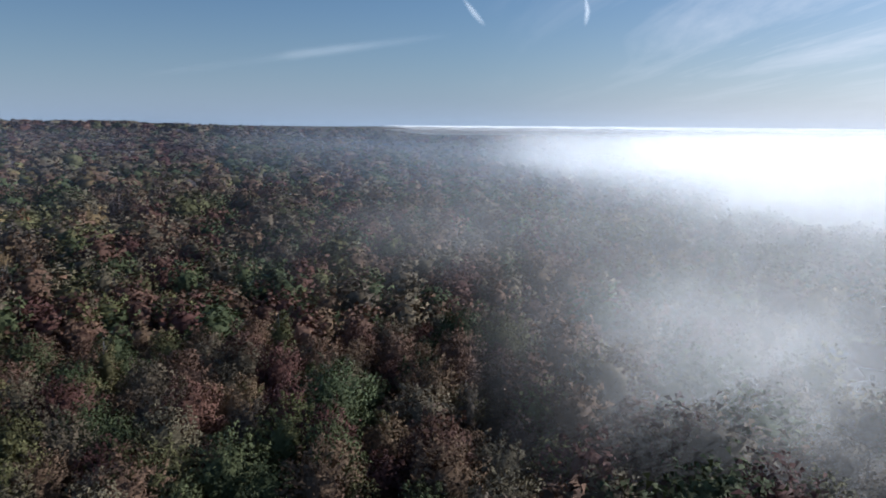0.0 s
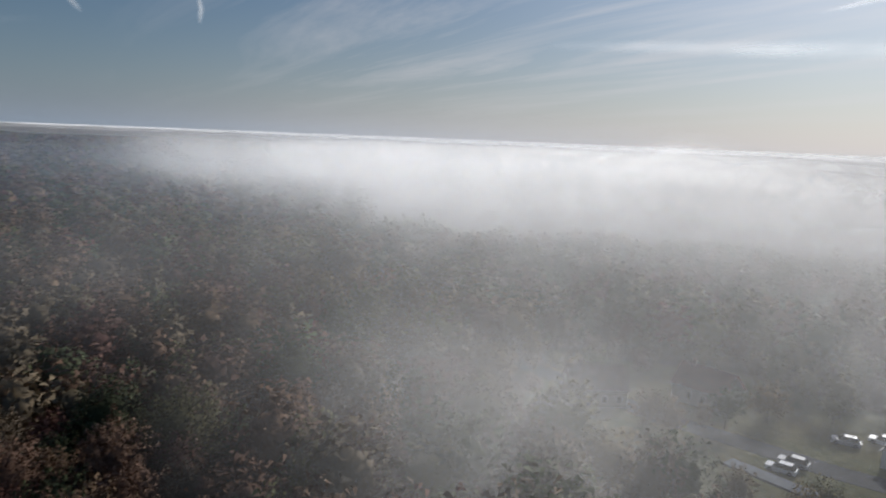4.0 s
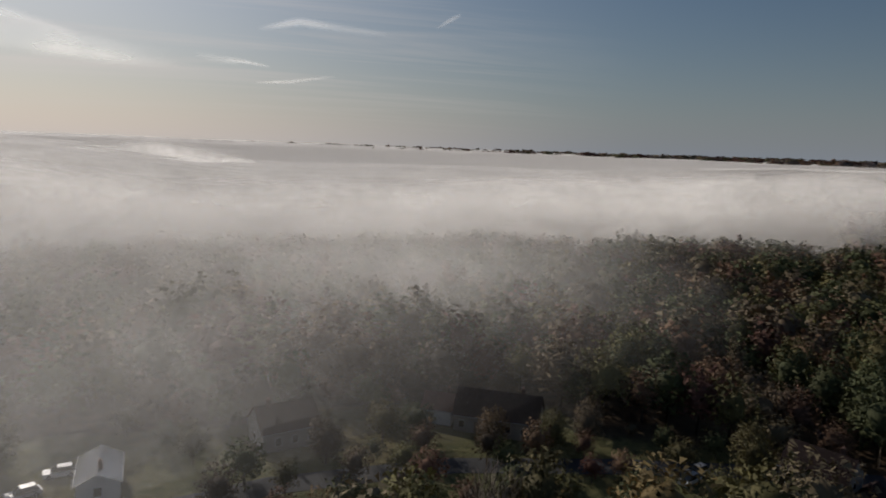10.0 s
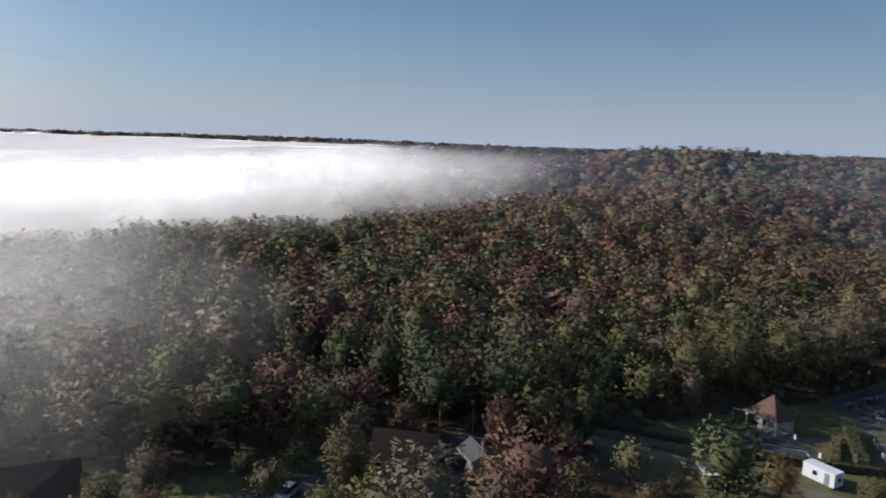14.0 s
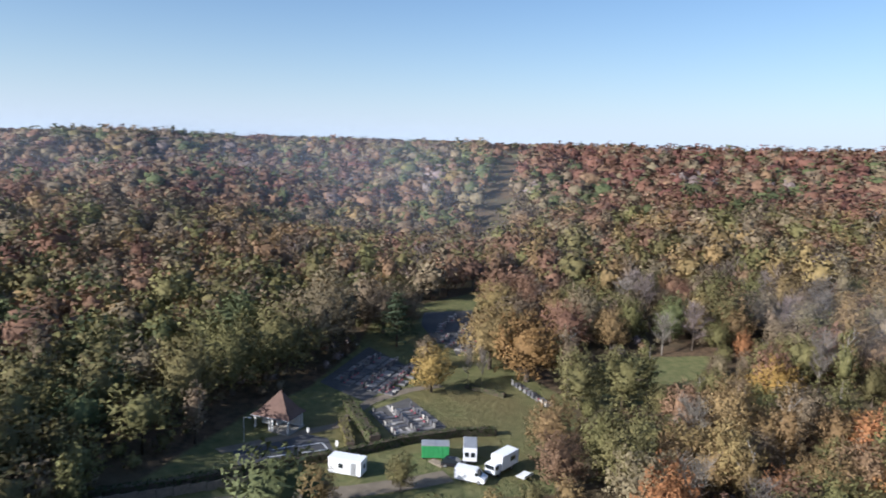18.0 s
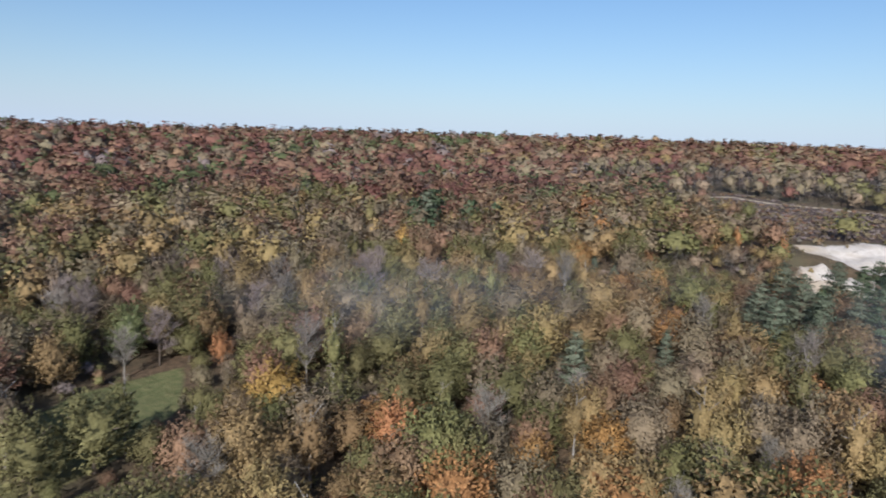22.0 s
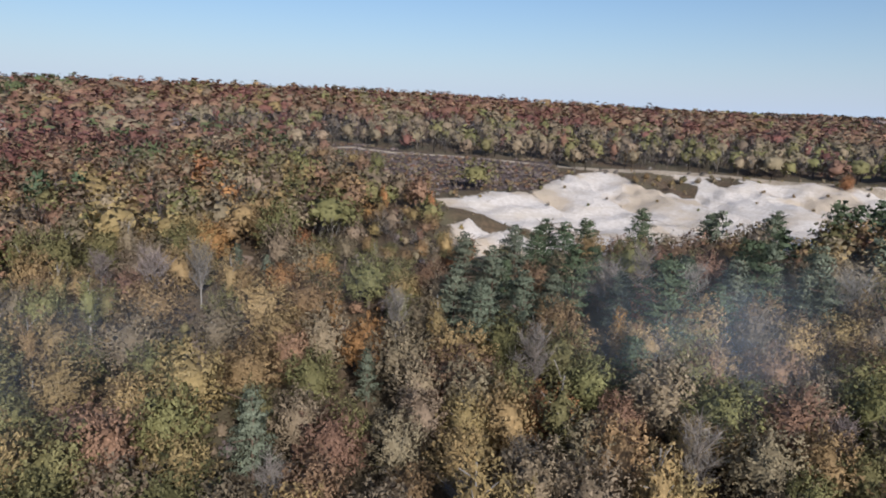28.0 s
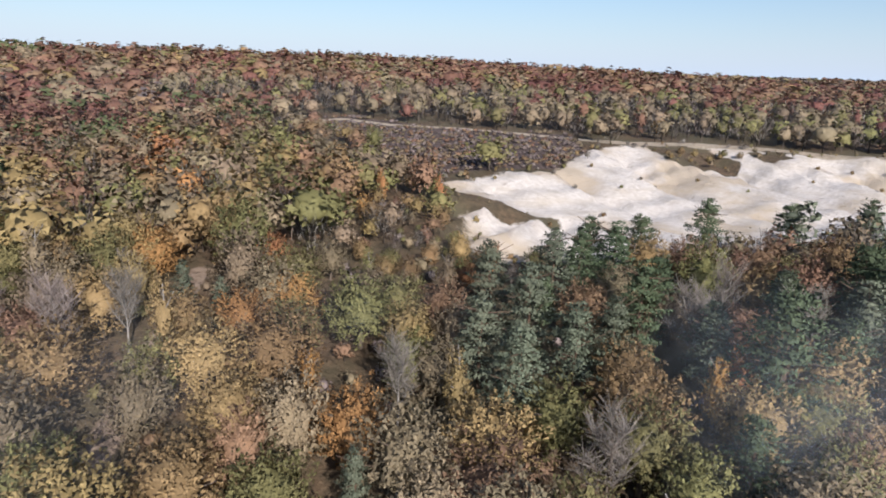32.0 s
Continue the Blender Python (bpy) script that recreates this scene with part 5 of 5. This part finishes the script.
def wheel(parent, x, y, r):
    w = part("wheel", rod((x, y - 0.11, r), (x, y + 0.11, r), r, 14), DARK, parent, "black tyre")
    part("rim", rod((x, y - 0.125, r), (x, y + 0.125, r), r * 0.55, 10), GREY_METAL, w)


def cabin(name, x, y, turn, size, material, label, roof=None):
    sx, sy, sz = size
    e = thing(name, x, y, turn, label, "cabin")
    for px in (-sx / 2 + 0.4, sx / 2 - 0.4):
        part("skid", box(px, 0, -0.25, 0.3, sy, 0.5, 0.02), DARK, e)
    part("body", box(0, 0, 0.25, sx, sy, sz, 0.05), material, e)
    part("roof", box(0, 0, 0.25 + sz, sx + 0.12, sy + 0.12, 0.1, 0.03), roof or material, e)
    if material is METAL_WHITE:
        window(e, -0.6, -sy / 2 - 0.02, 1.15, 0.9, 0.85)
        window(e, sx / 2 + 0.02, 0.1, 1.15, 0.8, 0.8, 90)
        d = part("door", box(1.5, -sy / 2 - 0.03, 0.35, 0.85, 0.06, 1.95, 0.02), GREY_METAL, e)
        part("handle", box(1.8, -sy / 2 - 0.09, 1.3, 0.05, 0.06, 0.14, 0.01), DARK, d)
    else:
        for k in range(6):
            part("rib", box(-sx / 2 + 0.4 + k * (sx - 0.8) / 5, -sy / 2 - 0.03, 0.35, 0.08, 0.05, sz - 0.2, 0.01), material, e)
    return e


cabin("site_cabin", -72.4, -49.0, 66, (5.6, 2.4, 2.35), METAL_WHITE, "white site cabin with a window on rough grass")
cabin("storage_container", -78.0, -34.3, 84, (4.6, 2.3, 2.1), GREEN_METAL, "green metal storage container with a grey roof", GREY_METAL)
part("roof_sheet", box(-1.1, 0, 2.46, 2.2, 2.2, 0.05, 0.01), GREY_METAL, scene.objects["storage_container"])


def vehicle(name, x, y, turn, kind, paint, label):
    e = thing(name, x, y, turn, label, "truck" if "truck" in name or "lorry" in name else "van" if "van" in name else "car")
    if kind == "car":
        part("body", prism([(-0.85, 0.25), (0.85, 0.25), (0.87, 0.8), (-0.87, 0.8)], 4.1), paint, e)
        body = e.children[-1]
        bm = bmesh.new()
        low = [bm.verts.new(p) for p in ((-1.9, -0.78, 0.8), (1.15, -0.78, 0.8), (1.15, 0.78, 0.8), (-1.9, 0.78, 0.8))]
        up = [bm.verts.new(p) for p in ((-1.45, -0.62, 1.42), (0.35, -0.62, 1.44), (0.35, 0.62, 1.44), (-1.45, 0.62, 1.42))]
        bm.faces.new(up)
        for i in range(4):
            bm.faces.new((low[i], low[(i + 1) % 4], up[(i + 1) % 4], up[i]))
        part("cabin_glass", bm, GLASS, e, "dark glass")
        part("roof", box(-0.55, 0, 1.42, 1.75, 1.2, 0.05, 0.02), paint, e)
        length, r = 4.1, 0.31
    elif kind == "van":
        part("cargo_body", prism([(-0.95, 0.3), (0.95, 0.3), (0.98, 1.2), (0.86, 2.15), (-0.86, 2.15), (-0.98, 1.2)], 3.3), paint, e)
        e.children[-1].location.x = -0.8
        bm = bmesh.new()
        prof = [(0.85, 0.3), (2.5, 0.3), (2.55, 0.95), (1.75, 1.25), (1.1, 2.1), (0.85, 2.14)]
        a = [bm.verts.new((px, -0.93 if pz < 1.4 else -0.85, pz)) for px, pz in prof]
        b = [bm.verts.new((px, 0.93 if pz < 1.4 else 0.85, pz)) for px, pz in prof]
        bm.faces.new(a), bm.faces.new(b[::-1])
        for i in range(len(a)):
            j = (i + 1) % len(a)
            bm.faces.new((a[j], a[i], b[i], b[j]))
        part("cab", bm, paint, e)
        bm = bmesh.new()
        bm.faces.new([bm.verts.new(p) for p in ((1.74, -0.76, 1.28), (1.74, 0.76, 1.28), (1.15, 0.7, 2.06), (1.15, -0.7, 2.06))])
        bmesh.ops.solidify(bm, geom=bm.faces[:], thickness=0.03)
        part("windscreen", bm, GLASS, e, "dark windscreen")
        part("side_window", box(1.25, -0.9, 1.35, 0.6, 0.06, 0.5, 0.02), GLASS, e)
        part("side_window", box(1.25, 0.9, 1.35, 0.6, 0.06, 0.5, 0.02), GLASS, e)
        length, r = 4.8, 0.33
    else:
        part("box_body", box(-1.0, 0, 0.85, 4.6, 2.3, 2.3, 0.06), paint, e)
        part("box_roof", box(-1.0, 0, 3.15, 4.5, 2.2, 0.06, 0.02), GREY_METAL if kind == "box" else paint, e)
        part("chassis", box(-0.2, 0, 0.5, 6.2, 0.9, 0.3, 0.03), DARK, e)
        cab = part("cab", box(2.3, 0, 0.55, 1.75, 2.05, 1.75, 0.22), paint, e)
        part("windscreen", box(3.16, 0, 1.45, 0.08, 1.7, 0.7, 0.02), GLASS, cab, "dark windscreen")
        part("side_window", box(2.5, -1.03, 1.45, 0.75, 0.06, 0.6, 0.02), GLASS, cab)
        part("side_window", box(2.5, 1.03, 1.45, 0.75, 0.06, 0.6, 0.02), GLASS, cab)
        part("bumper", box(3.18, 0, 0.5, 0.14, 2.0, 0.3, 0.04), DARK, e)
        if kind == "lorry":
            for py in (-1.17, 1.17):
                part("side_window", box(-1.6, py, 1.8, 1.3, 0.05, 0.75, 0.02), GLASS, e)
        else:
            part("rear_window", box(-3.31, -0.5, 1.6, 0.05, 0.7, 0.8, 0.02), GLASS, e)
            part("rear_window", box(-3.31, 0.5, 1.6, 0.05, 0.7, 0.8, 0.02), GLASS, e)
        length, r = 5.4, 0.42
    for px in (-length * 0.31, length * 0.33):
        for py in (-0.82, 0.82):
            wheel(e, px, py, r)
    for py in (-0.65, 0.65):
        part("headlight", box({"car": 2.05, "van": 2.53}.get(kind, 3.2), py, 0.62 if kind != "van" else 0.7, 0.05, 0.3, 0.16, 0.02), GLASS, e)
    return e


vehicle("box_truck", -77.6, -28.4, 170, "box", METAL_WHITE, "white box truck parked on rough ground")
vehicle("lorry", -72.9, -24.0, -48, "lorry", METAL_WHITE, "white lorry with a windowed body on rough ground")
vehicle("van", -69.6, -29.6, 62, "van", METAL_WHITE, "white delivery van parked on grass")
vehicle("car", -74.4, -31.6, 70, "car", CAR_BLACK, "black car parked beside the vans")
tr = thing("flat_trailer", -70.6, -20.6, -48, "white flat trailer behind the lorry", "trailer")
part("bed", box(0, 0, 0.6, 2.6, 1.7, 0.12, 0.02), METAL_WHITE, tr)
part("side_board", box(0, 0.85, 0.72, 2.6, 0.05, 0.35, 0.01), METAL_WHITE, tr)
part("drawbar", rod((1.3, 0, 0.5), (2.3, 0, 0.45), 0.05), DARK, tr)
for py in (-0.8, 0.8):
    wheel(tr, 0, py, 0.3)
pl = thing("pallet_stack", -75.4, -34.2, 40, "pale planks stacked beside the container", "planks")
for k in range(5):
    part("plank", box(0, -0.6 + 0.3 * k, 0.0, 3.0, 0.24, 0.16 + 0.02 * (k % 2), 0.01), WOODWORK, pl)

# a fence of boarded panels below the hedge
fence = thing("board_fence", 0, 0, 0, "weathered board fence below the hedge", "fence", z=0)
for k in range(11):
    f = k / 11
    px, py = -57.6 - 11.2 * f, -83.5 + 22.5 * f
    z = float(ground_height(np.array([px]), np.array([py]))[0])
    part("panel", box(px - 0.5, py + 1.1, z, 0.07, 2.15, 1.35, 0.01, None, 24.4), WOODWORK, fence)
    part("post", box(px, py, z - 0.2, 0.13, 0.13, 1.7, 0.01, None, 24.4), WOODWORK, fence)


def lamp_post(x, y, height, turn):
    e = thing("street_lamp", x, y, turn, "grey street lamp with a curved arm", "lamp", "street lamps")
    part("pole", rod((0, 0, -0.2), (0, 0, height), 0.07), GREY_METAL, e)
    part("arm", rod((0, 0, height - 0.03), (1.1, 0, height + 0.15), 0.04), GREY_METAL, e)
    part("lamp_head", box(1.25, 0, height + 0.08, 0.6, 0.22, 0.12, 0.04), METAL_WHITE, e)


lamp_post(-160, -47, 6.5, 0)
lamp_post(-83.2, -66.5, 4.5, 60)
lamp_post(-40.5, -98, 6, 20)
for x, y in ((-87.2, -56.0), (-81.4, -50.8)):
    e = thing("sign_post", x, y, 60, "white sign board on a post at the gate", "sign")
    part("post", rod((0, 0, -0.1), (0, 0, 1.0), 0.04), GREY_METAL, e)
    part("board", box(0, 0, 0.55, 0.5, 0.08, 1.0, 0.02), PAINT_WHITE, e)
sh = cabin("garden_shed", -56.2, -62.8, 40, (3.4, 2.4, 1.9), WOODWORK, "small shed with a white sheet roof in bushes", METAL_WHITE)

# ---------------------------------------------------------------- the village


def house(x, y, turn, length, width, eaves, rise, wall, roof_mat, label, storeys=1, name="house"):
    e = thing(name, x, y, turn, label, "house", "houses of the village")
    w2, over = width / 2, 0.35
    prof = [(-w2, -0.8), (w2, -0.8), (w2, eaves), (0, eaves + rise), (-w2, eaves)]
    part("wall", prism(prof, length), wall, e)
    for side in (-1, 1):
        bm = bmesh.new()
        a, b = (side * (w2 + over), eaves - over * rise / w2 + 0.08), (0, eaves + rise + 0.08)
        q = [bm.verts.new(p) for p in ((-length / 2 - 0.3, *a), (length / 2 + 0.3, *a), (length / 2 + 0.3, *b), (-length / 2 - 0.3, *b))]
        bm.faces.new(q)
        bmesh.ops.solidify(bm, geom=bm.faces[:], thickness=0.14)
        part("roof", bm, roof_mat, e)
        part("gutter", rod((-length / 2 - 0.3, a[0], a[1] - 0.05), (length / 2 + 0.3, a[0], a[1] - 0.05), 0.06), GREY_METAL, e)
    c = part("chimney", box(length * 0.28, 0.3, eaves + rise - 0.7, 0.6, 0.5, 1.6, 0.03), TILE, e)
    part("chimney_pot", rod((length * 0.28, 0.3, eaves + rise + 0.85), (length * 0.28, 0.3, eaves + rise + 1.2), 0.12), TILE_ROSE, c)
    for s in range(storeys):
        for k in range(int(length // 2.6)):
            px = -length / 2 + 1.4 + k * 2.6
            for side in (-1, 1):
                if side == -1 and s == 0 and k == 1:
                    d = part("door", box(px, -w2 - 0.03, 0.05, 0.95, 0.08, 2.05, 0.02), WOODWORK, e)
                    part("handle", box(px + 0.35, -w2 - 0.1, 1.05, 0.05, 0.07, 0.12, 0.01), GREY_METAL, d)
                else:
                    window(e, px, side * (w2 + 0.02), 0.9 + 2.6 * s, 1.0, 1.25, 0 if side < 0 else 180)
        window(e, length / 2 + 0.02, 0, 0.9 + 2.6 * s, 1.0, 1.25, 90)
        window(e, -length / 2 - 0.02, 0, 0.9 + 2.6 * s, 1.0, 1.25, -90)
    return e


house(-18.5, -94.5, 118, 9, 7, 5.0, 3.0, PLASTER, TILE_DARK, "pale plastered gabled house with a dark tiled roof", 2)
house(-23.5, -90.5, 28, 5, 4, 2.6, 1.6, PLASTER, TILE_DARK, "low pale plastered annexe beside the gabled house", 1, "annexe")
house(-31, -90.5, 60, 5, 4, 2.4, 1.4, WOODWORK, SHED_ROOF, "small shed with a pale metal roof", 1, "shed")
house(22.5, -121, 152, 14, 7, 3.2, 3.4, PLASTER, TILE_DARK, "long pale plastered house with a dark tiled roof", 1)
house(31.5, -126, 152, 5, 5, 2.8, 2.0, PAINT_WHITE, TILE_ROSE, "small white house end with a rose roof", 1, "annexe")
house(13, -231, 30, 10, 8, 5.5, 4.0, PAINT_WHITE, TILE_ROSE, "white house half hidden by fog", 2)
house(-4, -225, 100, 9, 7, 3.0, 3.0, PAINT_WHITE, TILE_DARK, "low white house in thin fog", 1)
house(58, -119, 20, 9, 7, 3.2, 3.0, PLASTER, TILE, "pale plastered village house in fog", 1)
house(124, -84, 60, 10, 7.5, 3.4, 3.4, PLASTER, TILE, "pale plastered village house in dense fog", 1)
house(119, -71, 110, 9, 7, 3.2, 3.0, PLASTER, TILE_DARK, "pale plastered village house in dense fog", 1)
house(113, -101, 10, 10, 7, 3.2, 3.2, PLASTER, TILE_ROSE, "pale plastered village house in dense fog", 1)
house(81.5, -106.5, 100, 9, 5, 2.6, 1.2, PAINT_WHITE, SHINY_ROOF, "workshop with a glinting wet metal roof", 1, "workshop")
slab_on_ground("flat_roof_shelter", ribbon([(92, -79.2), (79, -80.6)], 2.4), SHED_ROOF, "long grey flat roofed shelter", "shelter", 2.6, kind="")
slab_on_ground("village_road", ribbon([(150, -86), (112, -88), (86, -94), (60, -104), (34, -108), (6, -106), (-14, -103), (-34, -98), (-52, -92)], 5.0), ASPHALT, "narrow asphalt village road in fog", "road", 0.04)
for x, y, a, p, l in ((89.3, -87.5, 20, METAL_WHITE, "white"), (89.6, -90.8, 20, CAR_GREY, "silver"), (87.4, -110.8, 15, METAL_WHITE, "white"), (90.2, -105.2, 30, CAR_GREY, "silver"), (-4, -103, 20, CAR_GREY, "silver"), (-1, -100.5, 25, METAL_WHITE, "white")):
    vehicle("car", x, y, a, "car", p, f"{l} car parked by the village road")

# ---------------------------------------------------------------- scrub on heath and sand
scrub = []
rs = random.Random(3)
for k in range(2600):
    x, y = rs.uniform(-122, 12), rs.uniform(255, 386)
    if inside(HEATH, x, y) and off_line(TRACK, x, y) > 3.5:
        scrub.append((x, y, rs.uniform(0.8, 2.2), rs.uniform(1.2, 2.0), "broad", WOOD.index(rs.choice(["mauve", "brown", "mauve", "brown", "rust"]))))
for k in range(900):
    x, y = rs.uniform(-60, 200), rs.uniform(170, 375)
    d = float(off_line(QUARRY + QUARRY[:1], x, y))
    if d < 5:
        scrub.append((x, y, rs.uniform(1.0, 2.8), rs.uniform(1.0, 1.6), "round", WOOD.index(rs.choice(["olive", "brown", "ochre", "grey"]))))
for k in range(420):
    x, y = rs.uniform(-46, 94), rs.uniform(232, 356)
    if any(inside(p, x, y) for p in RIM_SCRUB):
        scrub.append((x, y, rs.uniform(1.2, 3.2) if y > 300 else rs.uniform(0.6, 1.4), rs.uniform(1.0, 1.5), "round", WOOD.index(rs.choice(["brown", "ochre", "brown", "olive"]))))
tagged(new("heath_scrub", far_trees(scrub, 46, 0.11)), "low brown heather and scrub on the heath", "scrub", kind="stuff")
for x, y, h in ((48, 338, 3.4), (54, 340, 3.8), (60, 338, 3.2), (66, 341, 3.6), (72, 338, 3.0), (42, 336, 2.8), (80, 344, 2.6), (5, 292, 1.5), (-4, 262, 1.6), (12, 270, 1.3), (30, 300, 1.6), (22, 288, 1.2), (45, 300, 1.4), (58, 285, 1.5), (-14, 230, 1.6), (2, 240, 1.5), (95, 318, 1.8), (110, 322, 1.8), (122, 316, 1.6), (140, 318, 2.0), (105, 290, 1.5), (86, 300, 1.3), (150, 300, 1.6)):
    tree("bush", x, y, h, rs.choice(["olive", "brown", "ochre", "grey"]), rs.uniform(1.0, 1.5), None, "on pale sand")

# ---------------------------------------------------------------- contrails, high and far to the south-east
def contrail(points, wide, label, much=1.0):
    m = Nodes("ice_trail")
    fade = m.math("MULTIPLY", m.attr("thickness"), m.span(m.noise(0.003, 1.5), 0.3, 0.72, 0.08 * much, 0.32 * much))
    both = droplets(m, (0.9, 0.9, 0.9))
    mixer = m.add("ShaderNodeMixShader", Fac=fade)
    m.l.new(m.add("ShaderNodeBsdfTransparent").outputs[0], mixer.inputs[1]), m.l.new(both, mixer.inputs[2])
    mat = m.done(mixer.outputs[0])
    co, th = [], []
    n = 24
    for k in range(n + 1):
        f = k / n * (len(points) - 1)
        i = min(int(f), len(points) - 2)
        p = np.array(points[i]) * (1 - f + i) + np.array(points[i + 1]) * (f - i)
        away = p / np.linalg.norm(p)
        d = np.array(points[i + 1], float) - np.array(points[i], float)
        side = np.cross(d, away)
        side /= np.linalg.norm(side)
        for j in range(7):
            u = j / 3 - 1
            co.append(p + side * u * wide * (0.35 + 0.9 * math.sin(math.pi * (0.06 + 0.8 * k / n)))), th.append((1 - u * u) ** 2 * math.sin(math.pi * k / n) ** 0.8)
    i = np.arange(n)[:, None] * 7 + np.arange(6)
    i = i.ravel()
    me = raw_mesh("contrail", np.array(co), np.stack([i, i + 1, i + 8, i + 7], 1))
    at = me.attributes.new("thickness", "FLOAT", "POINT")
    at.data.foreach_set("value", np.array(th, np.float32))
    me.materials.append(mat)
    tagged(new("contrail", me), label, "contrail", kind="stuff")


contrail([(3940, -168, 728), (3949, -230, 655), (3954, -292, 586)], 16, "short bright contrail high over the valley")
contrail([(3860, -809, 727), (3868, -826, 655), (3880, -819, 582)], 14, "faint short contrail high over the valley")
contrail([(2161, -3328, 721), (1977, -3429, 766), (1742, -3545, 792)], 14, "thin crossing contrail in the morning sky")
contrail([(1817, -3507, 802), (1797, -3527, 752), (1761, -3557, 684)], 9, "thin crossing contrail in the morning sky")
contrail([(3157, -2460, 576), (2298, -3266, 560), (1384, -3737, 532), (587, -3939, 467)], 46, "long soft contrail band in the morning sky")
contrail([(204, -3974, 460), (343, -3965, 463), (489, -3950, 481)], 20, "long soft contrail band in the morning sky")
contrail([(1522, -3673, 618), (1304, -3756, 595), (1004, -3853, 520)], 30, "soft bright cloud streak near the sun")
contrail([(340, -3978, 468), (220, -3984, 458), (110, -3987, 444)], 9, "feathery cloud streak")
contrail([(200, -3994, 357), (0, -3994, 372), (-236, -3980, 414)], 9, "feathery cloud streak")
contrail([(173, -3964, 631), (-39, -3957, 681), (-527, -3921, 639)], 22, "feathery cloud streak")
contrail([(-760, -3873, 684), (-841, -3846, 736), (-890, -3829, 764)], 12, "feathery cloud streak")
contrail([(3705, 1490, 289), (3906, 788, 412), (3969, -116, 539)], 26, "faint cloud streak", 0.35)
contrail([(1956, -3492, 557), (1532, -3701, 482), (855, -3908, 441), (563, -3958, 423)], 40, "feathery cloud streak")
